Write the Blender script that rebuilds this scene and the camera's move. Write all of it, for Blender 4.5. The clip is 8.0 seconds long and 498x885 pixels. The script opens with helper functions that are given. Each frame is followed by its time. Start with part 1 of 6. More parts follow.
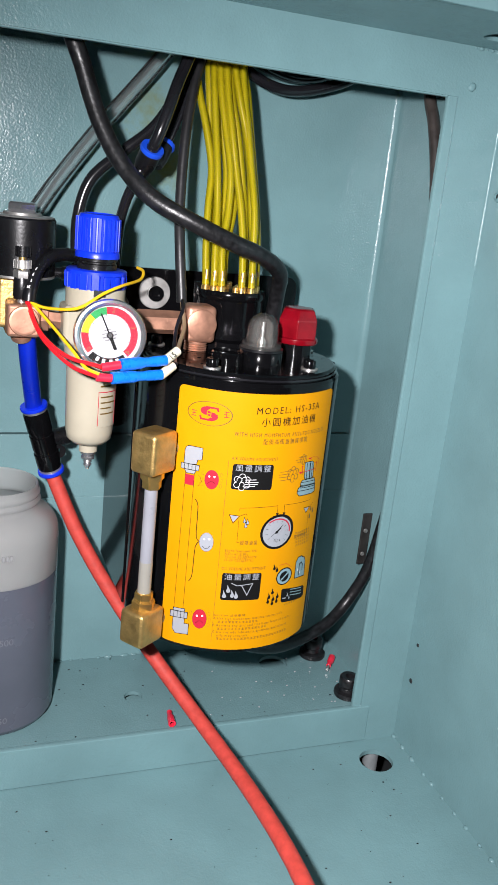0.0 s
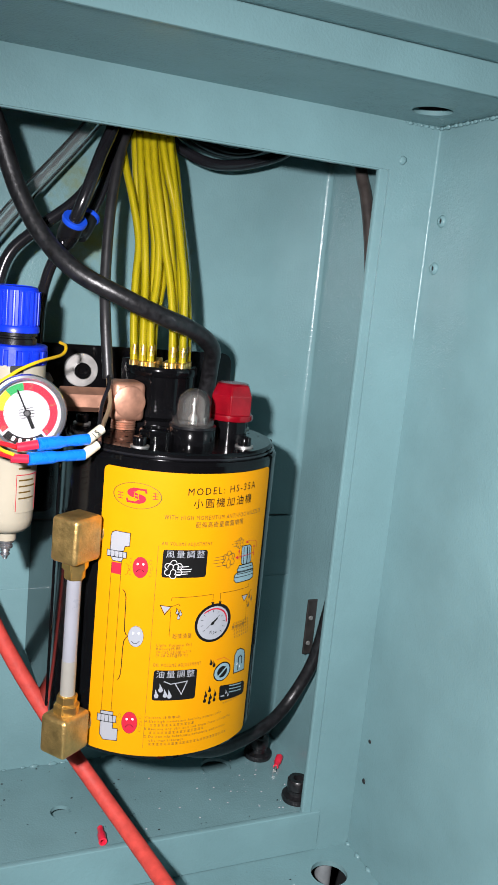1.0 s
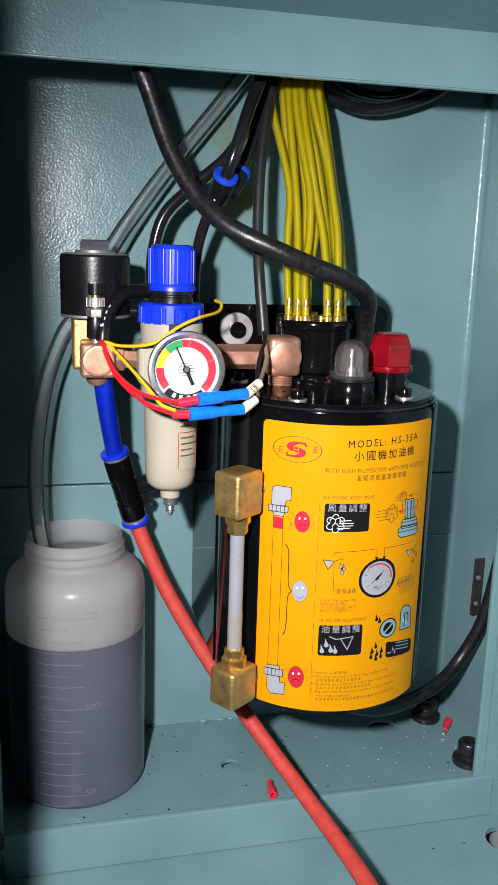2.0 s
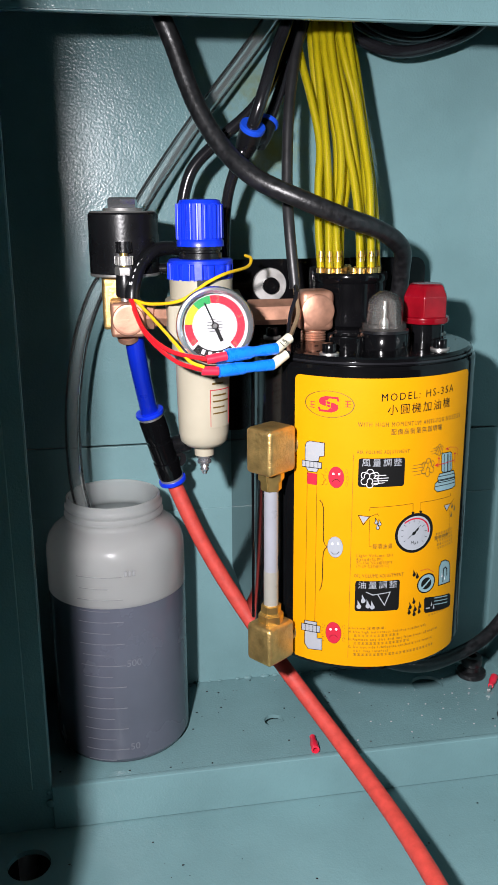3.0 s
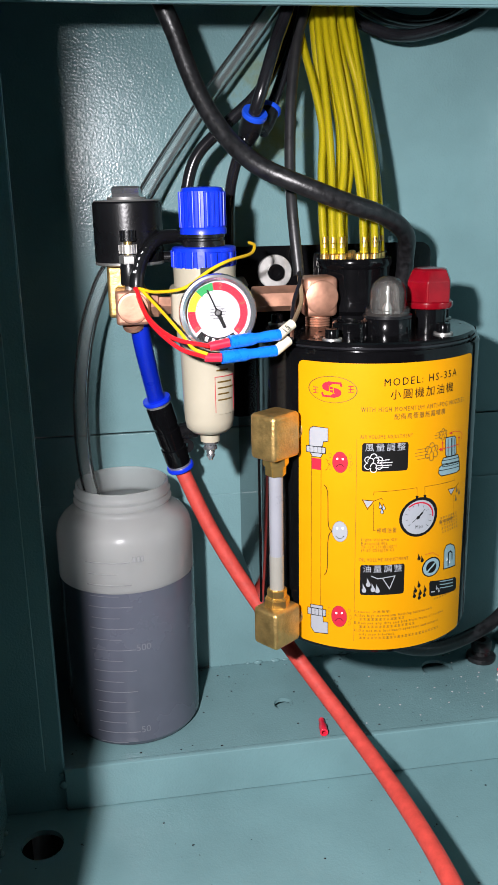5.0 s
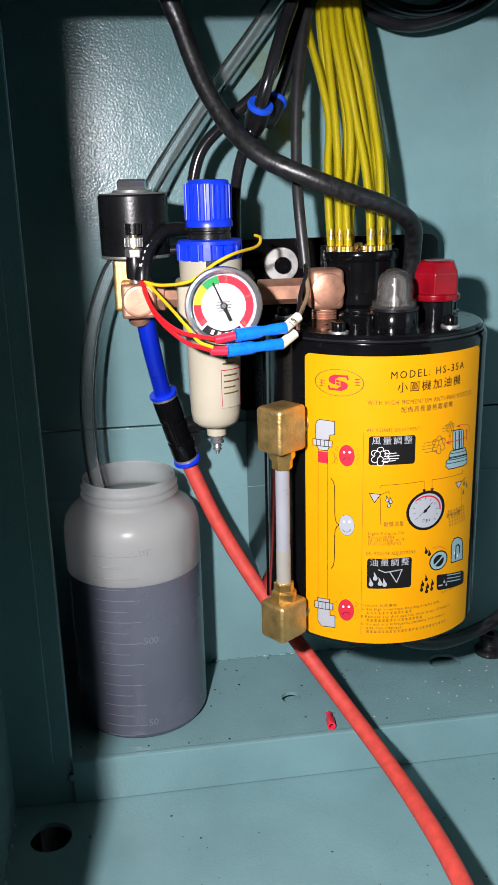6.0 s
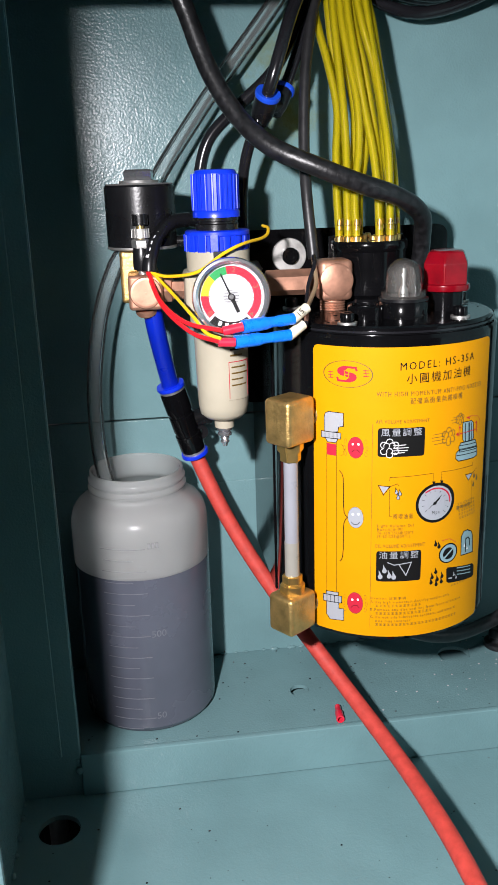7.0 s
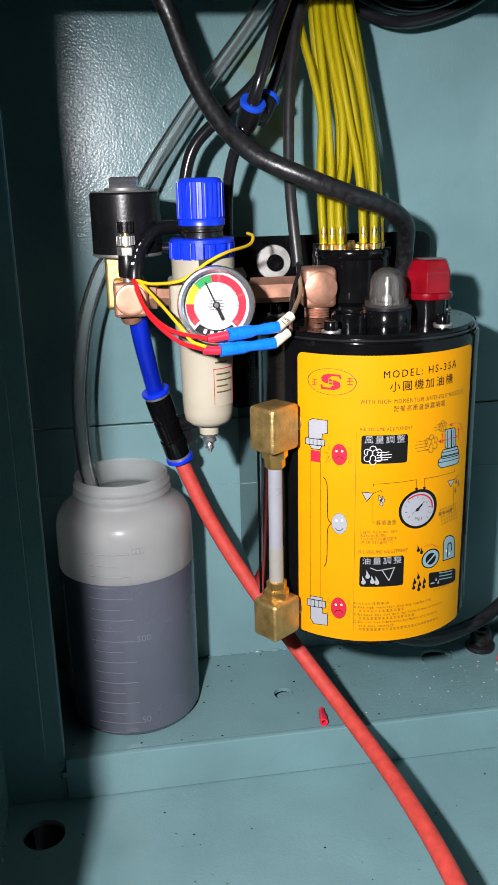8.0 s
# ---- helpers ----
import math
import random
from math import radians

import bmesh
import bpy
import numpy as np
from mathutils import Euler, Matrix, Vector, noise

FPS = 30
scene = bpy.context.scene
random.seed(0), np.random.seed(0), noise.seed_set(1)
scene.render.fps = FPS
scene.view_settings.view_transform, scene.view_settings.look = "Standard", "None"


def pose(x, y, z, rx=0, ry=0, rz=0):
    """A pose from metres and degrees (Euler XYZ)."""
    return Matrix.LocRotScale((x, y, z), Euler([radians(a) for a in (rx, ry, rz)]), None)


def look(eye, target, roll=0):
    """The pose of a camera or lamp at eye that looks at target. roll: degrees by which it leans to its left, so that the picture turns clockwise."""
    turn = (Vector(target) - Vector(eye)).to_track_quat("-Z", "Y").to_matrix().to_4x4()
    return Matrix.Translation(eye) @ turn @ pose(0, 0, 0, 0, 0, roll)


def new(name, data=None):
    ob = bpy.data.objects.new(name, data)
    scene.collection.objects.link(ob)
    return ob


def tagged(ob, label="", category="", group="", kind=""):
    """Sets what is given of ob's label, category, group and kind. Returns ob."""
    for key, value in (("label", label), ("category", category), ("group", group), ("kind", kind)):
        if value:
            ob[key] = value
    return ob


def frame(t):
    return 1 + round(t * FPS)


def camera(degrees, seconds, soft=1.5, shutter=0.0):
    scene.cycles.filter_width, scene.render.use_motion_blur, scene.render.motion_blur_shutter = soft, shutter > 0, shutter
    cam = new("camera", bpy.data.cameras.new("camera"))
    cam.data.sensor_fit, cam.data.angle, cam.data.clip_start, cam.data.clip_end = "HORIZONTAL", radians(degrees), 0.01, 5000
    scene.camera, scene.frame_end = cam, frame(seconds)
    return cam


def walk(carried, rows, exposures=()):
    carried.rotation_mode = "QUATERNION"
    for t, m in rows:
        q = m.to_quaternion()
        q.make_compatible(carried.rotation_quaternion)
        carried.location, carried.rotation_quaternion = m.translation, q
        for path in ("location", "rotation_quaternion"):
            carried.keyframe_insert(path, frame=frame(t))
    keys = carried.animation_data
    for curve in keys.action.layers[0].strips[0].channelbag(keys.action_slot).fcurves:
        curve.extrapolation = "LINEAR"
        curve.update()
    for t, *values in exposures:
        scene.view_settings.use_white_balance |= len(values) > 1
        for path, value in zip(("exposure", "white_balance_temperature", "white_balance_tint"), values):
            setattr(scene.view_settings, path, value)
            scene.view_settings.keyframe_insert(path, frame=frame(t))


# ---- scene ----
cam = camera(32.64, 8.0)
PATH = [
    (0, pose(-0.2382, -0.7362, 0.4142, 73.274, -5.783, -19.391)),
    (0.5, pose(-0.2332, -0.7204, 0.3992, 78.305, -5.423, -23.278)),
    (1, pose(-0.2151, -0.7085, 0.4036, 79.351, -5.533, -22.948)),
    (1.5, pose(-0.2134, -0.6988, 0.3999, 78.595, -3.729, -17.426)),
    (2, pose(-0.2160, -0.7028, 0.3892, 77.001, -1.731, -13.219)),
    (2.2, pose(-0.2141, -0.7009, 0.3882, 76.044, -1.279, -12.026)),
    (3.5, pose(-0.1978, -0.7054, 0.3823, 74.332, 0.692, -9.606)),
    (4, pose(-0.1970, -0.7081, 0.3847, 74.024, 0.867, -9.460)),
    (4.5, pose(-0.1961, -0.7089, 0.3841, 73.877, 0.985, -9.190)),
    (6, pose(-0.1927, -0.7081, 0.3828, 73.389, 1.381, -8.299)),
    (6.5, pose(-0.1928, -0.7054, 0.3827, 73.059, 1.538, -8.068)),
    (7, pose(-0.1928, -0.7049, 0.3814, 72.922, 1.634, -7.871)),
    (7.5, pose(-0.1926, -0.7061, 0.3830, 72.746, 1.746, -7.558)),
    (8, pose(-0.1934, -0.7066, 0.3873, 72.781, 1.258, -8.894)),
]
walk(cam, PATH, [(0.0, -0.03), (1.0, 0.0), (1.5, -0.12), (2.0, -0.2), (3.5, -0.02), (6.5, -0.06), (8.0, -0.1)])

# ---- light ----
world = bpy.data.worlds.new("workshop_air")
scene.world = world
world.use_nodes = True
world.node_tree.nodes["Background"].inputs[0].default_value = (0.72, 0.84, 0.9, 1)
world.node_tree.nodes["Background"].inputs[1].default_value = 0.0005

# the small hand torch that lights the open cabinet, beside the lens
torch = new("torch_light", bpy.data.lights.new("torch_light", "SPOT"))
torch.data.energy = 37.5
torch.data.color = (1.0, 0.965, 1.0)
torch.data.shadow_soft_size = 0.012
torch.data.spot_size = radians(104)
torch.data.spot_blend = 1.0
torch.matrix_world = look((-0.297, -0.705, 0.450), (0.15, -0.15, 0.08))

# added dim fill lamp for the ambient level, unseen, far above and behind
hall = new("hall_fill_light", bpy.data.lights.new("hall_fill_light", "AREA"))
hall.data.shape = "RECTANGLE"
hall.data.size, hall.data.size_y = 1.2, 0.5
hall.data.energy = 0.06
hall.data.color = (0.9, 0.97, 1.0)
hall.matrix_world = look((0.5, -2.2, 1.95), (0.0, -0.2, 0.2))


# ---- materials ----
def mat_base(name, color, rough=0.5, metal=0.0, **extra):
    m = bpy.data.materials.new(name)
    m.use_nodes = True
    b = m.node_tree.nodes["Principled BSDF"]
    b.inputs["Base Color"].default_value = (*color, 1)
    b.inputs["Roughness"].default_value = rough
    b.inputs["Metallic"].default_value = metal
    for k, val in extra.items():
        b.inputs[k.replace("_", " ")].default_value = val
    return m


def noise_node(nt, scale, detail=4.0, rough=0.55):
    co = nt.nodes.new("ShaderNodeTexCoord")
    n = nt.nodes.new("ShaderNodeTexNoise")
    n.inputs["Scale"].default_value = scale
    n.inputs["Detail"].default_value = detail
    n.inputs["Roughness"].default_value = rough
    nt.links.new(co.outputs["Object"], n.inputs["Vector"])
    return n


def ramp_node(nt, src, stops):
    r = nt.nodes.new("ShaderNodeValToRGB")
    while len(r.color_ramp.elements) < len(stops):
        r.color_ramp.elements.new(0.5)
    for e, (p, c) in zip(r.color_ramp.elements, stops):
        e.position, e.color = p, (*c, 1)
    nt.links.new(src, r.inputs["Fac"])
    return r


def surface(name, color, rough=0.5, metal=0.0, vary=0.12, scale=30, bump=0.1, bump_scale=300, rough_vary=0.1, bump_dist=0.0006, **extra):
    """A material with a broad stain, fine grain, uneven gloss and a fine relief."""
    m = mat_base(name, color, rough, metal, **extra)
    nt = m.node_tree
    b = nt.nodes["Principled BSDF"]
    big = noise_node(nt, scale, 5)
    lo = tuple(max(0, c * (1 - vary)) for c in color)
    hi = tuple(min(1, c * (1 + vary)) for c in color)
    r = ramp_node(nt, big.outputs["Fac"], [(0.32, lo), (0.68, hi)])
    nt.links.new(r.outputs["Color"], b.inputs["Base Color"])
    fine = noise_node(nt, bump_scale, 3)
    rr = nt.nodes.new("ShaderNodeMapRange")
    rr.inputs["To Min"].default_value = max(0.02, rough - rough_vary)
    rr.inputs["To Max"].default_value = min(1, rough + rough_vary)
    nt.links.new(big.outputs["Fac"], rr.inputs["Value"])
    nt.links.new(rr.outputs["Result"], b.inputs["Roughness"])
    bp = nt.nodes.new("ShaderNodeBump")
    bp.inputs["Strength"].default_value = bump
    bp.inputs["Distance"].default_value = bump_dist
    nt.links.new(fine.outputs["Fac"], bp.inputs["Height"])
    nt.links.new(bp.outputs["Normal"], b.inputs["Normal"])
    return m


def painted_steel(name, color, peel, specks=0.0, stained=False):
    """Sprayed teal paint: orange-peel relief, faint clouding, a few dark specks of grit."""
    m = mat_base(name, color, 0.36, Specular_IOR_Level=0.38)
    nt = m.node_tree
    b = nt.nodes["Principled BSDF"]
    big = noise_node(nt, 14, 5)
    lo = tuple(c * 0.9 for c in color)
    hi = tuple(c * 1.08 for c in color)
    r = ramp_node(nt, big.outputs["Fac"], [(0.3, lo), (0.7, hi)])
    col = r.outputs["Color"]
    if specks:
        vor = nt.nodes.new("ShaderNodeTexVoronoi")
        vor.inputs["Scale"].default_value = 55
        co = nt.nodes.new("ShaderNodeTexCoord")
        nt.links.new(co.outputs["Object"], vor.inputs["Vector"])
        size = noise_node(nt, 40, 1)
        lim = nt.nodes.new("ShaderNodeMath")
        lim.operation = "MULTIPLY"
        lim.inputs[1].default_value = specks
        nt.links.new(size.outputs["Fac"], lim.inputs[0])
        less = nt.nodes.new("ShaderNodeMath")
        less.operation = "LESS_THAN"
        nt.links.new(vor.outputs["Distance"], less.inputs[0])
        nt.links.new(lim.outputs[0], less.inputs[1])
        keep = nt.nodes.new("ShaderNodeMath")
        keep.operation = "MULTIPLY"
        pick = nt.nodes.new("ShaderNodeSeparateColor")
        nt.links.new(vor.outputs["Color"], pick.inputs[0])
        few = nt.nodes.new("ShaderNodeMath")
        few.operation = "GREATER_THAN"
        few.inputs[1].default_value = 0.55
        nt.links.new(pick.outputs[0], few.inputs[0])
        nt.links.new(less.outputs[0], keep.inputs[0])
        nt.links.new(few.outputs[0], keep.inputs[1])
        mix = nt.nodes.new("ShaderNodeMix")
        mix.data_type = "RGBA"
        nt.links.new(keep.outputs[0], mix.inputs[0])
        nt.links.new(col, mix.inputs[6])
        mix.inputs[7].default_value = (0.03, 0.04, 0.045, 1)
        col = mix.outputs[2]
    if stained:
        # olive splashes of old oil on the upper panel
        co = nt.nodes.new("ShaderNodeTexCoord")
        warp = noise_node(nt, 70, 5, 0.7)
        for centre, size in (((-0.078, BY, 0.430), 0.020), ((-0.012, BY, 0.435), 0.012), ((-0.088, BY, 0.462), 0.013)):
            dist = nt.nodes.new("ShaderNodeVectorMath")
            dist.operation = "DISTANCE"
            dist.inputs[1].default_value = centre
            nt.links.new(co.outputs["Object"], dist.inputs[0])
            sub = nt.nodes.new("ShaderNodeMath")
            sub.operation = "MULTIPLY_ADD"
            sub.inputs[1].default_value = 0.055
            nt.links.new(warp.outputs["Fac"], sub.inputs[0])
            nt.links.new(dist.outputs["Value"], sub.inputs[2])
            fac = nt.nodes.new("ShaderNodeMapRange")
            fac.inputs["From Min"].default_value = size + 0.034
            fac.inputs["From Max"].default_value = size + 0.012
            fac.inputs["To Max"].default_value = 0.75
            nt.links.new(sub.outputs[0], fac.inputs["Value"])
            mix = nt.nodes.new("ShaderNodeMix")
            mix.data_type = "RGBA"
            nt.links.new(fac.outputs["Result"], mix.inputs[0])
            nt.links.new(col, mix.inputs[6])
            mix.inputs[7].default_value = (0.15, 0.17, 0.05, 1)
            col = mix.outputs[2]
    nt.links.new(col, b.inputs["Base Color"])
    fine = noise_node(nt, 620, 2)
    mid = noise_node(nt, 60, 2)
    add = nt.nodes.new("ShaderNodeMath")
    add.operation = "ADD"
    nt.links.new(fine.outputs["Fac"], add.inputs[0])
    nt.links.new(mid.outputs["Fac"], add.inputs[1])
    bp = nt.nodes.new("ShaderNodeBump")
    bp.inputs["Strength"].default_value = peel
    bp.inputs["Distance"].default_value = 0.0007
    nt.links.new(add.outputs[0], bp.inputs["Height"])
    nt.links.new(bp.outputs["Normal"], b.inputs["Normal"])
    rr = nt.nodes.new("ShaderNodeMapRange")
    rr.inputs["To Min"].default_value = 0.16
    rr.inputs["To Max"].default_value = 0.26
    nt.links.new(big.outputs["Fac"], rr.inputs["Value"])
    nt.links.new(rr.outputs["Result"], b.inputs["Roughness"])
    return m


BY = -0.069          # face of the back wall
TEAL = (0.152, 0.268, 0.282)
M = {}
M["paint"] = painted_steel("teal_paint", TEAL, 0.35)
M["paint_wall"] = painted_steel("teal_paint_wall", TEAL, 0.36, 0.0, True)
M["paint_floor"] = painted_steel("teal_paint_floor", TEAL, 0.3, 0.06)
M["paint_pan"] = painted_steel("teal_paint_pan", tuple(c * 0.95 for c in TEAL), 0.35, 0.09)
M["black_gloss"] = surface("black_enamel", (0.003, 0.003, 0.0035), 0.12, Specular_IOR_Level=0.28, vary=0.3, bump=0.1, bump_scale=160, rough_vary=0.06)
M["black_plastic"] = surface("black_plastic", (0.006, 0.006, 0.007), 0.28, vary=0.3, bump=0.15, bump_scale=500)
M["rubber"] = surface("black_rubber", (0.010, 0.010, 0.011), 0.36, vary=0.55, scale=260, bump=0.35, bump_scale=420, rough_vary=0.12)
M["cable_grey"] = surface("dark_grey_cable", (0.013, 0.013, 0.014), 0.4, vary=0.3, scale=80, bump=0.2)
M["black_tube"] = surface("black_tube", (0.01, 0.01, 0.012), 0.2, vary=0.3, bump=0.05)
M["yellow_film"] = surface("yellow_label_film", (0.57, 0.245, 0.0015), 0.5, Specular_IOR_Level=0.08, vary=0.03, scale=40, bump=0.06, bump_scale=120, rough_vary=0.05)
M["ink"] = mat_base("black_ink", (0.006, 0.006, 0.006), 0.55, Specular_IOR_Level=0.12)
M["ink_brown"] = mat_base("thin_dark_ink", (0.11, 0.065, 0.012), 0.45)
M["ink_red"] = mat_base("red_ink", (0.42, 0.002, 0.022), 0.75)
M["ink_grey"] = mat_base("grey_ink", (0.29, 0.305, 0.335), 0.5)
M["ink_teal"] = mat_base("blue_grey_ink", (0.2, 0.31, 0.34), 0.4)
M["ink_white"] = mat_base("white_ink", (0.75, 0.75, 0.76), 0.4)
M["brass"] = surface("worn_brass", (0.62, 0.41, 0.15), 0.42, 0.9, vary=0.2, scale=120, bump=0.6, bump_scale=600, rough_vary=0.14)
M["brass_bright"] = surface("bright_brass", (0.85, 0.58, 0.2), 0.3, 0.95, vary=0.15, scale=90, bump=0.1)
M["copper"] = surface("raw_copper", (0.47, 0.245, 0.165), 0.48, 0.7, vary=0.2, scale=110, bump=0.1, bump_scale=600, rough_vary=0.12)
M["steel"] = surface("bare_steel", (0.5, 0.49, 0.47), 0.42, 0.85, vary=0.12, scale=120, bump=0.12, bump_scale=600)
M["chrome"] = surface("chrome", (0.72, 0.72, 0.75), 0.24, 0.92, vary=0.05, bump=0.02, rough_vary=0.03)
M["blue"] = surface("blue_plastic", (0.004, 0.03, 0.62), 0.33, vary=0.1, bump=0.06, bump_scale=400)
M["blue_collar"] = surface("bright_blue_plastic", (0.01, 0.07, 0.6), 0.35, vary=0.1, bump=0.06)
M["blue_tube"] = surface("blue_tube", (0.003, 0.02, 0.45), 0.3, vary=0.12, bump=0.04)
M["blue_sleeve"] = surface("blue_vinyl", (0.006, 0.16, 0.72), 0.28, vary=0.15, scale=120, bump=0.12, bump_scale=200)
M["red_sleeve"] = surface("red_vinyl", (0.7, 0.02, 0.05), 0.3, vary=0.15, scale=120, bump=0.1)
M["wire_red"] = surface("red_wire", (0.65, 0.012, 0.02), 0.35, vary=0.1, bump=0.04)
M["wire_yellow"] = surface("yellow_wire", (0.75, 0.46, 0.01), 0.4, vary=0.1, bump=0.04)
M["sleeve_brown"] = surface("brown_cable_sleeve", (0.035, 0.029, 0.026), 0.5, vary=0.3, scale=120, bump=0.2)
M["wire_brown"] = surface("brown_wire", (0.25, 0.17, 0.1), 0.45, vary=0.15, bump=0.05)
M["red_hose"] = surface("red_hose", (0.47, 0.05, 0.038), 0.6, vary=0.14, scale=160, bump=0.3, bump_scale=420, rough_vary=0.1, Specular_IOR_Level=0.35)
M["red_paint"] = surface("red_cap_paint", (0.17, 0.002, 0.007), 0.18, vary=0.2, scale=120, bump=0.15, bump_scale=140)
M["cream"] = surface("cream_enamel", (0.38, 0.345, 0.265), 0.32, vary=0.05, scale=40, bump=0.08, bump_scale=300)
M["ivory"] = surface("ivory_sleeve", (0.7, 0.64, 0.5), 0.45, vary=0.1, scale=150, bump=0.1)
M["dial"] = surface("white_dial", (0.42, 0.42, 0.44), 0.5, vary=0.02, bump=0.02)
M["dial_green"] = mat_base("green_ink", (0.01, 0.24, 0.06), 0.75)
M["dial_yellow"] = mat_base("yellow_ink", (0.62, 0.4, 0.01), 0.75)
M["etched_pale"] = mat_base("pale_raised_scale", (0.25, 0.255, 0.26), 0.5)
# paler than bare steel, so the shaded posts read as lit
M["zinc"] = surface("pale_lit_strip_metal", (0.3, 0.33, 0.34), 0.45, 0.3, vary=0.15, scale=90)
M["etched"] = mat_base("raised_scale", (0.15, 0.155, 0.18), 0.4)
# near-black: the shade inside holes and hollows is put into this colour
M["hollow_shade"] = mat_base("painted_hollow_shade", (0.01, 0.012, 0.013), 0.7)
M["rust"] = surface("dark_rusty_plate", (0.014, 0.012, 0.011), 0.6, vary=0.5, scale=90, bump=0.4)
M["hall"] = surface("hall_plaster", (0.25, 0.26, 0.27), 0.8, vary=0.08, scale=2, bump=0.1, bump_scale=30)


def see_through(name, tint, share, color, rough, translucent=0.0, bent=0.0, gloss_ior=1.45):
    """Thin plastic: part of the light passes straight through with a tint, the rest meets a glossy, partly translucent skin."""
    m = mat_base(name, color, rough, Transmission_Weight=bent, IOR=1.4)
    nt = m.node_tree
    skin = nt.nodes["Principled BSDF"].outputs[0]
    out = nt.nodes["Material Output"]
    if translucent:
        tr = nt.nodes.new("ShaderNodeBsdfTranslucent")
        tr.inputs["Color"].default_value = (*color, 1)
        mix = nt.nodes.new("ShaderNodeMixShader")
        mix.inputs[0].default_value = translucent
        nt.links.new(skin, mix.inputs[1])
        nt.links.new(tr.outputs[0], mix.inputs[2])
        skin = mix.outputs[0]
    clear = nt.nodes.new("ShaderNodeBsdfTransparent")
    clear.inputs["Color"].default_value = (*tint, 1)
    mix = nt.nodes.new("ShaderNodeMixShader")
    mix.inputs[0].default_value = share
    nt.links.new(skin, mix.inputs[1])
    nt.links.new(clear.outputs[0], mix.inputs[2])
    # mirror gloss of the smooth skin, strongest at grazing angles
    gloss = nt.nodes.new("ShaderNodeBsdfGlossy")
    gloss.inputs["Roughness"].default_value = max(0.06, rough * 0.6)
    fres = nt.nodes.new("ShaderNodeFresnel")
    fres.inputs["IOR"].default_value = gloss_ior
    coat = nt.nodes.new("ShaderNodeMixShader")
    nt.links.new(fres.outputs[0], coat.inputs[0])
    nt.links.new(mix.outputs[0], coat.inputs[1])
    nt.links.new(gloss.outputs[0], coat.inputs[2])
    nt.links.new(coat.outputs[0], out.inputs["Surface"])
    return m


M["clear"] = see_through("clear_plastic", (0.98, 0.99, 0.99), 0.93, (0.62, 0.65, 0.65), 0.18, 0.35, gloss_ior=1.38)
M["clear_dome"] = see_through("clear_dome", (0.97, 0.98, 0.97), 0.94, (0.6, 0.55, 0.52), 0.14, 0.3, gloss_ior=1.34)
M["glass"] = see_through("gauge_glass", (1, 1, 1), 0.985, (0.03, 0.03, 0.03), 0.03)
M["yellow_tube"] = see_through("yellow_oil_tube", (0.97, 0.91, 0.16), 0.52, (0.95, 0.82, 0.02), 0.34, 0.6, gloss_ior=1.6)
M["bottle"] = see_through("milky_plastic", (0.97, 0.97, 0.97), 0.30, (0.82, 0.83, 0.82), 0.42, 0.78, gloss_ior=1.2)
M["bottle_wet"] = surface("oil_wet_milky_plastic", (0.086, 0.093, 0.120), 0.26, vary=0.12, scale=16, bump=0.05, bump_scale=90)
M["oil"] = surface("grey_used_oil", (0.042, 0.047, 0.07), 0.35, vary=0.08, scale=12, bump=0.0)
M["sight"] = surface("milky_sight_tube", (0.25, 0.255, 0.285), 0.3, vary=0.05, scale=60, bump=0.02)
M["sight_oil"] = surface("pale_oil_column", (0.26, 0.25, 0.22), 0.3, vary=0.05, scale=60, bump=0.02)

# ---- builders ----
WORLD = {}


def thing(name, at, label, category, group="", kind=""):
    ob = new(name)
    ob.empty_display_size = 0.01
    ob.location = at
    WORLD[ob] = Matrix.Translation(at)
    return tagged(ob, label, category, group, kind)


def link_mesh(name, bm, material, smooth=40):
    bmesh.ops.recalc_face_normals(bm, faces=bm.faces)
    # a large flat face keeps its own normal where it meets a narrow bevel
    bm.edges.index_update()
    crisp = []
    for e in bm.edges:
        if len(e.link_faces) == 2 and e.calc_face_angle(0.0) > 0.2:
            p, q = (fc.calc_area() for fc in e.link_faces)
            if max(p, q) > 9 * min(p, q):
                crisp.append(e.index)
    me = bpy.data.meshes.new(name)
    bm.to_mesh(me)
    bm.free()
    if smooth:
        me.shade_smooth()
        me.set_sharp_from_angle(angle=radians(smooth))
        for i in crisp:
            me.edges[i].use_edge_sharp = True
    me.materials.append(material)
    return me


def part(name, bm, material, parent, label="", smooth=40):
    ob = new(name, link_mesh(name, bm, material, smooth))
    ob.parent = parent
    ob.matrix_parent_inverse = WORLD[parent].inverted()
    WORLD[ob] = Matrix.Identity(4)
    if label:
        tagged(ob, label)
    return ob


def solid(name, bm, material, label, category, group="", kind="", smooth=40):
    ob = new(name, link_mesh(name, bm, material, smooth))
    WORLD[ob] = Matrix.Identity(4)
    return tagged(ob, label, category, group, kind)


def box(bm, x0, x1, y0, y1, z0, z1, bevel=0.0, m=None, segs=2):
    r = bmesh.ops.create_cube(bm, size=1.0)
    vs = r["verts"]
    for q in vs:
        q.co = Vector((x0 + (q.co.x + 0.5) * (x1 - x0), y0 + (q.co.y + 0.5) * (y1 - y0), z0 + (q.co.z + 0.5) * (z1 - z0)))
        if m:
            q.co = m @ q.co
    if bevel:
        es = list({e for q in vs for e in q.link_edges})
        bmesh.ops.bevel(bm, geom=es, offset=bevel, segments=segs, affect="EDGES", profile=0.5)
    return bm


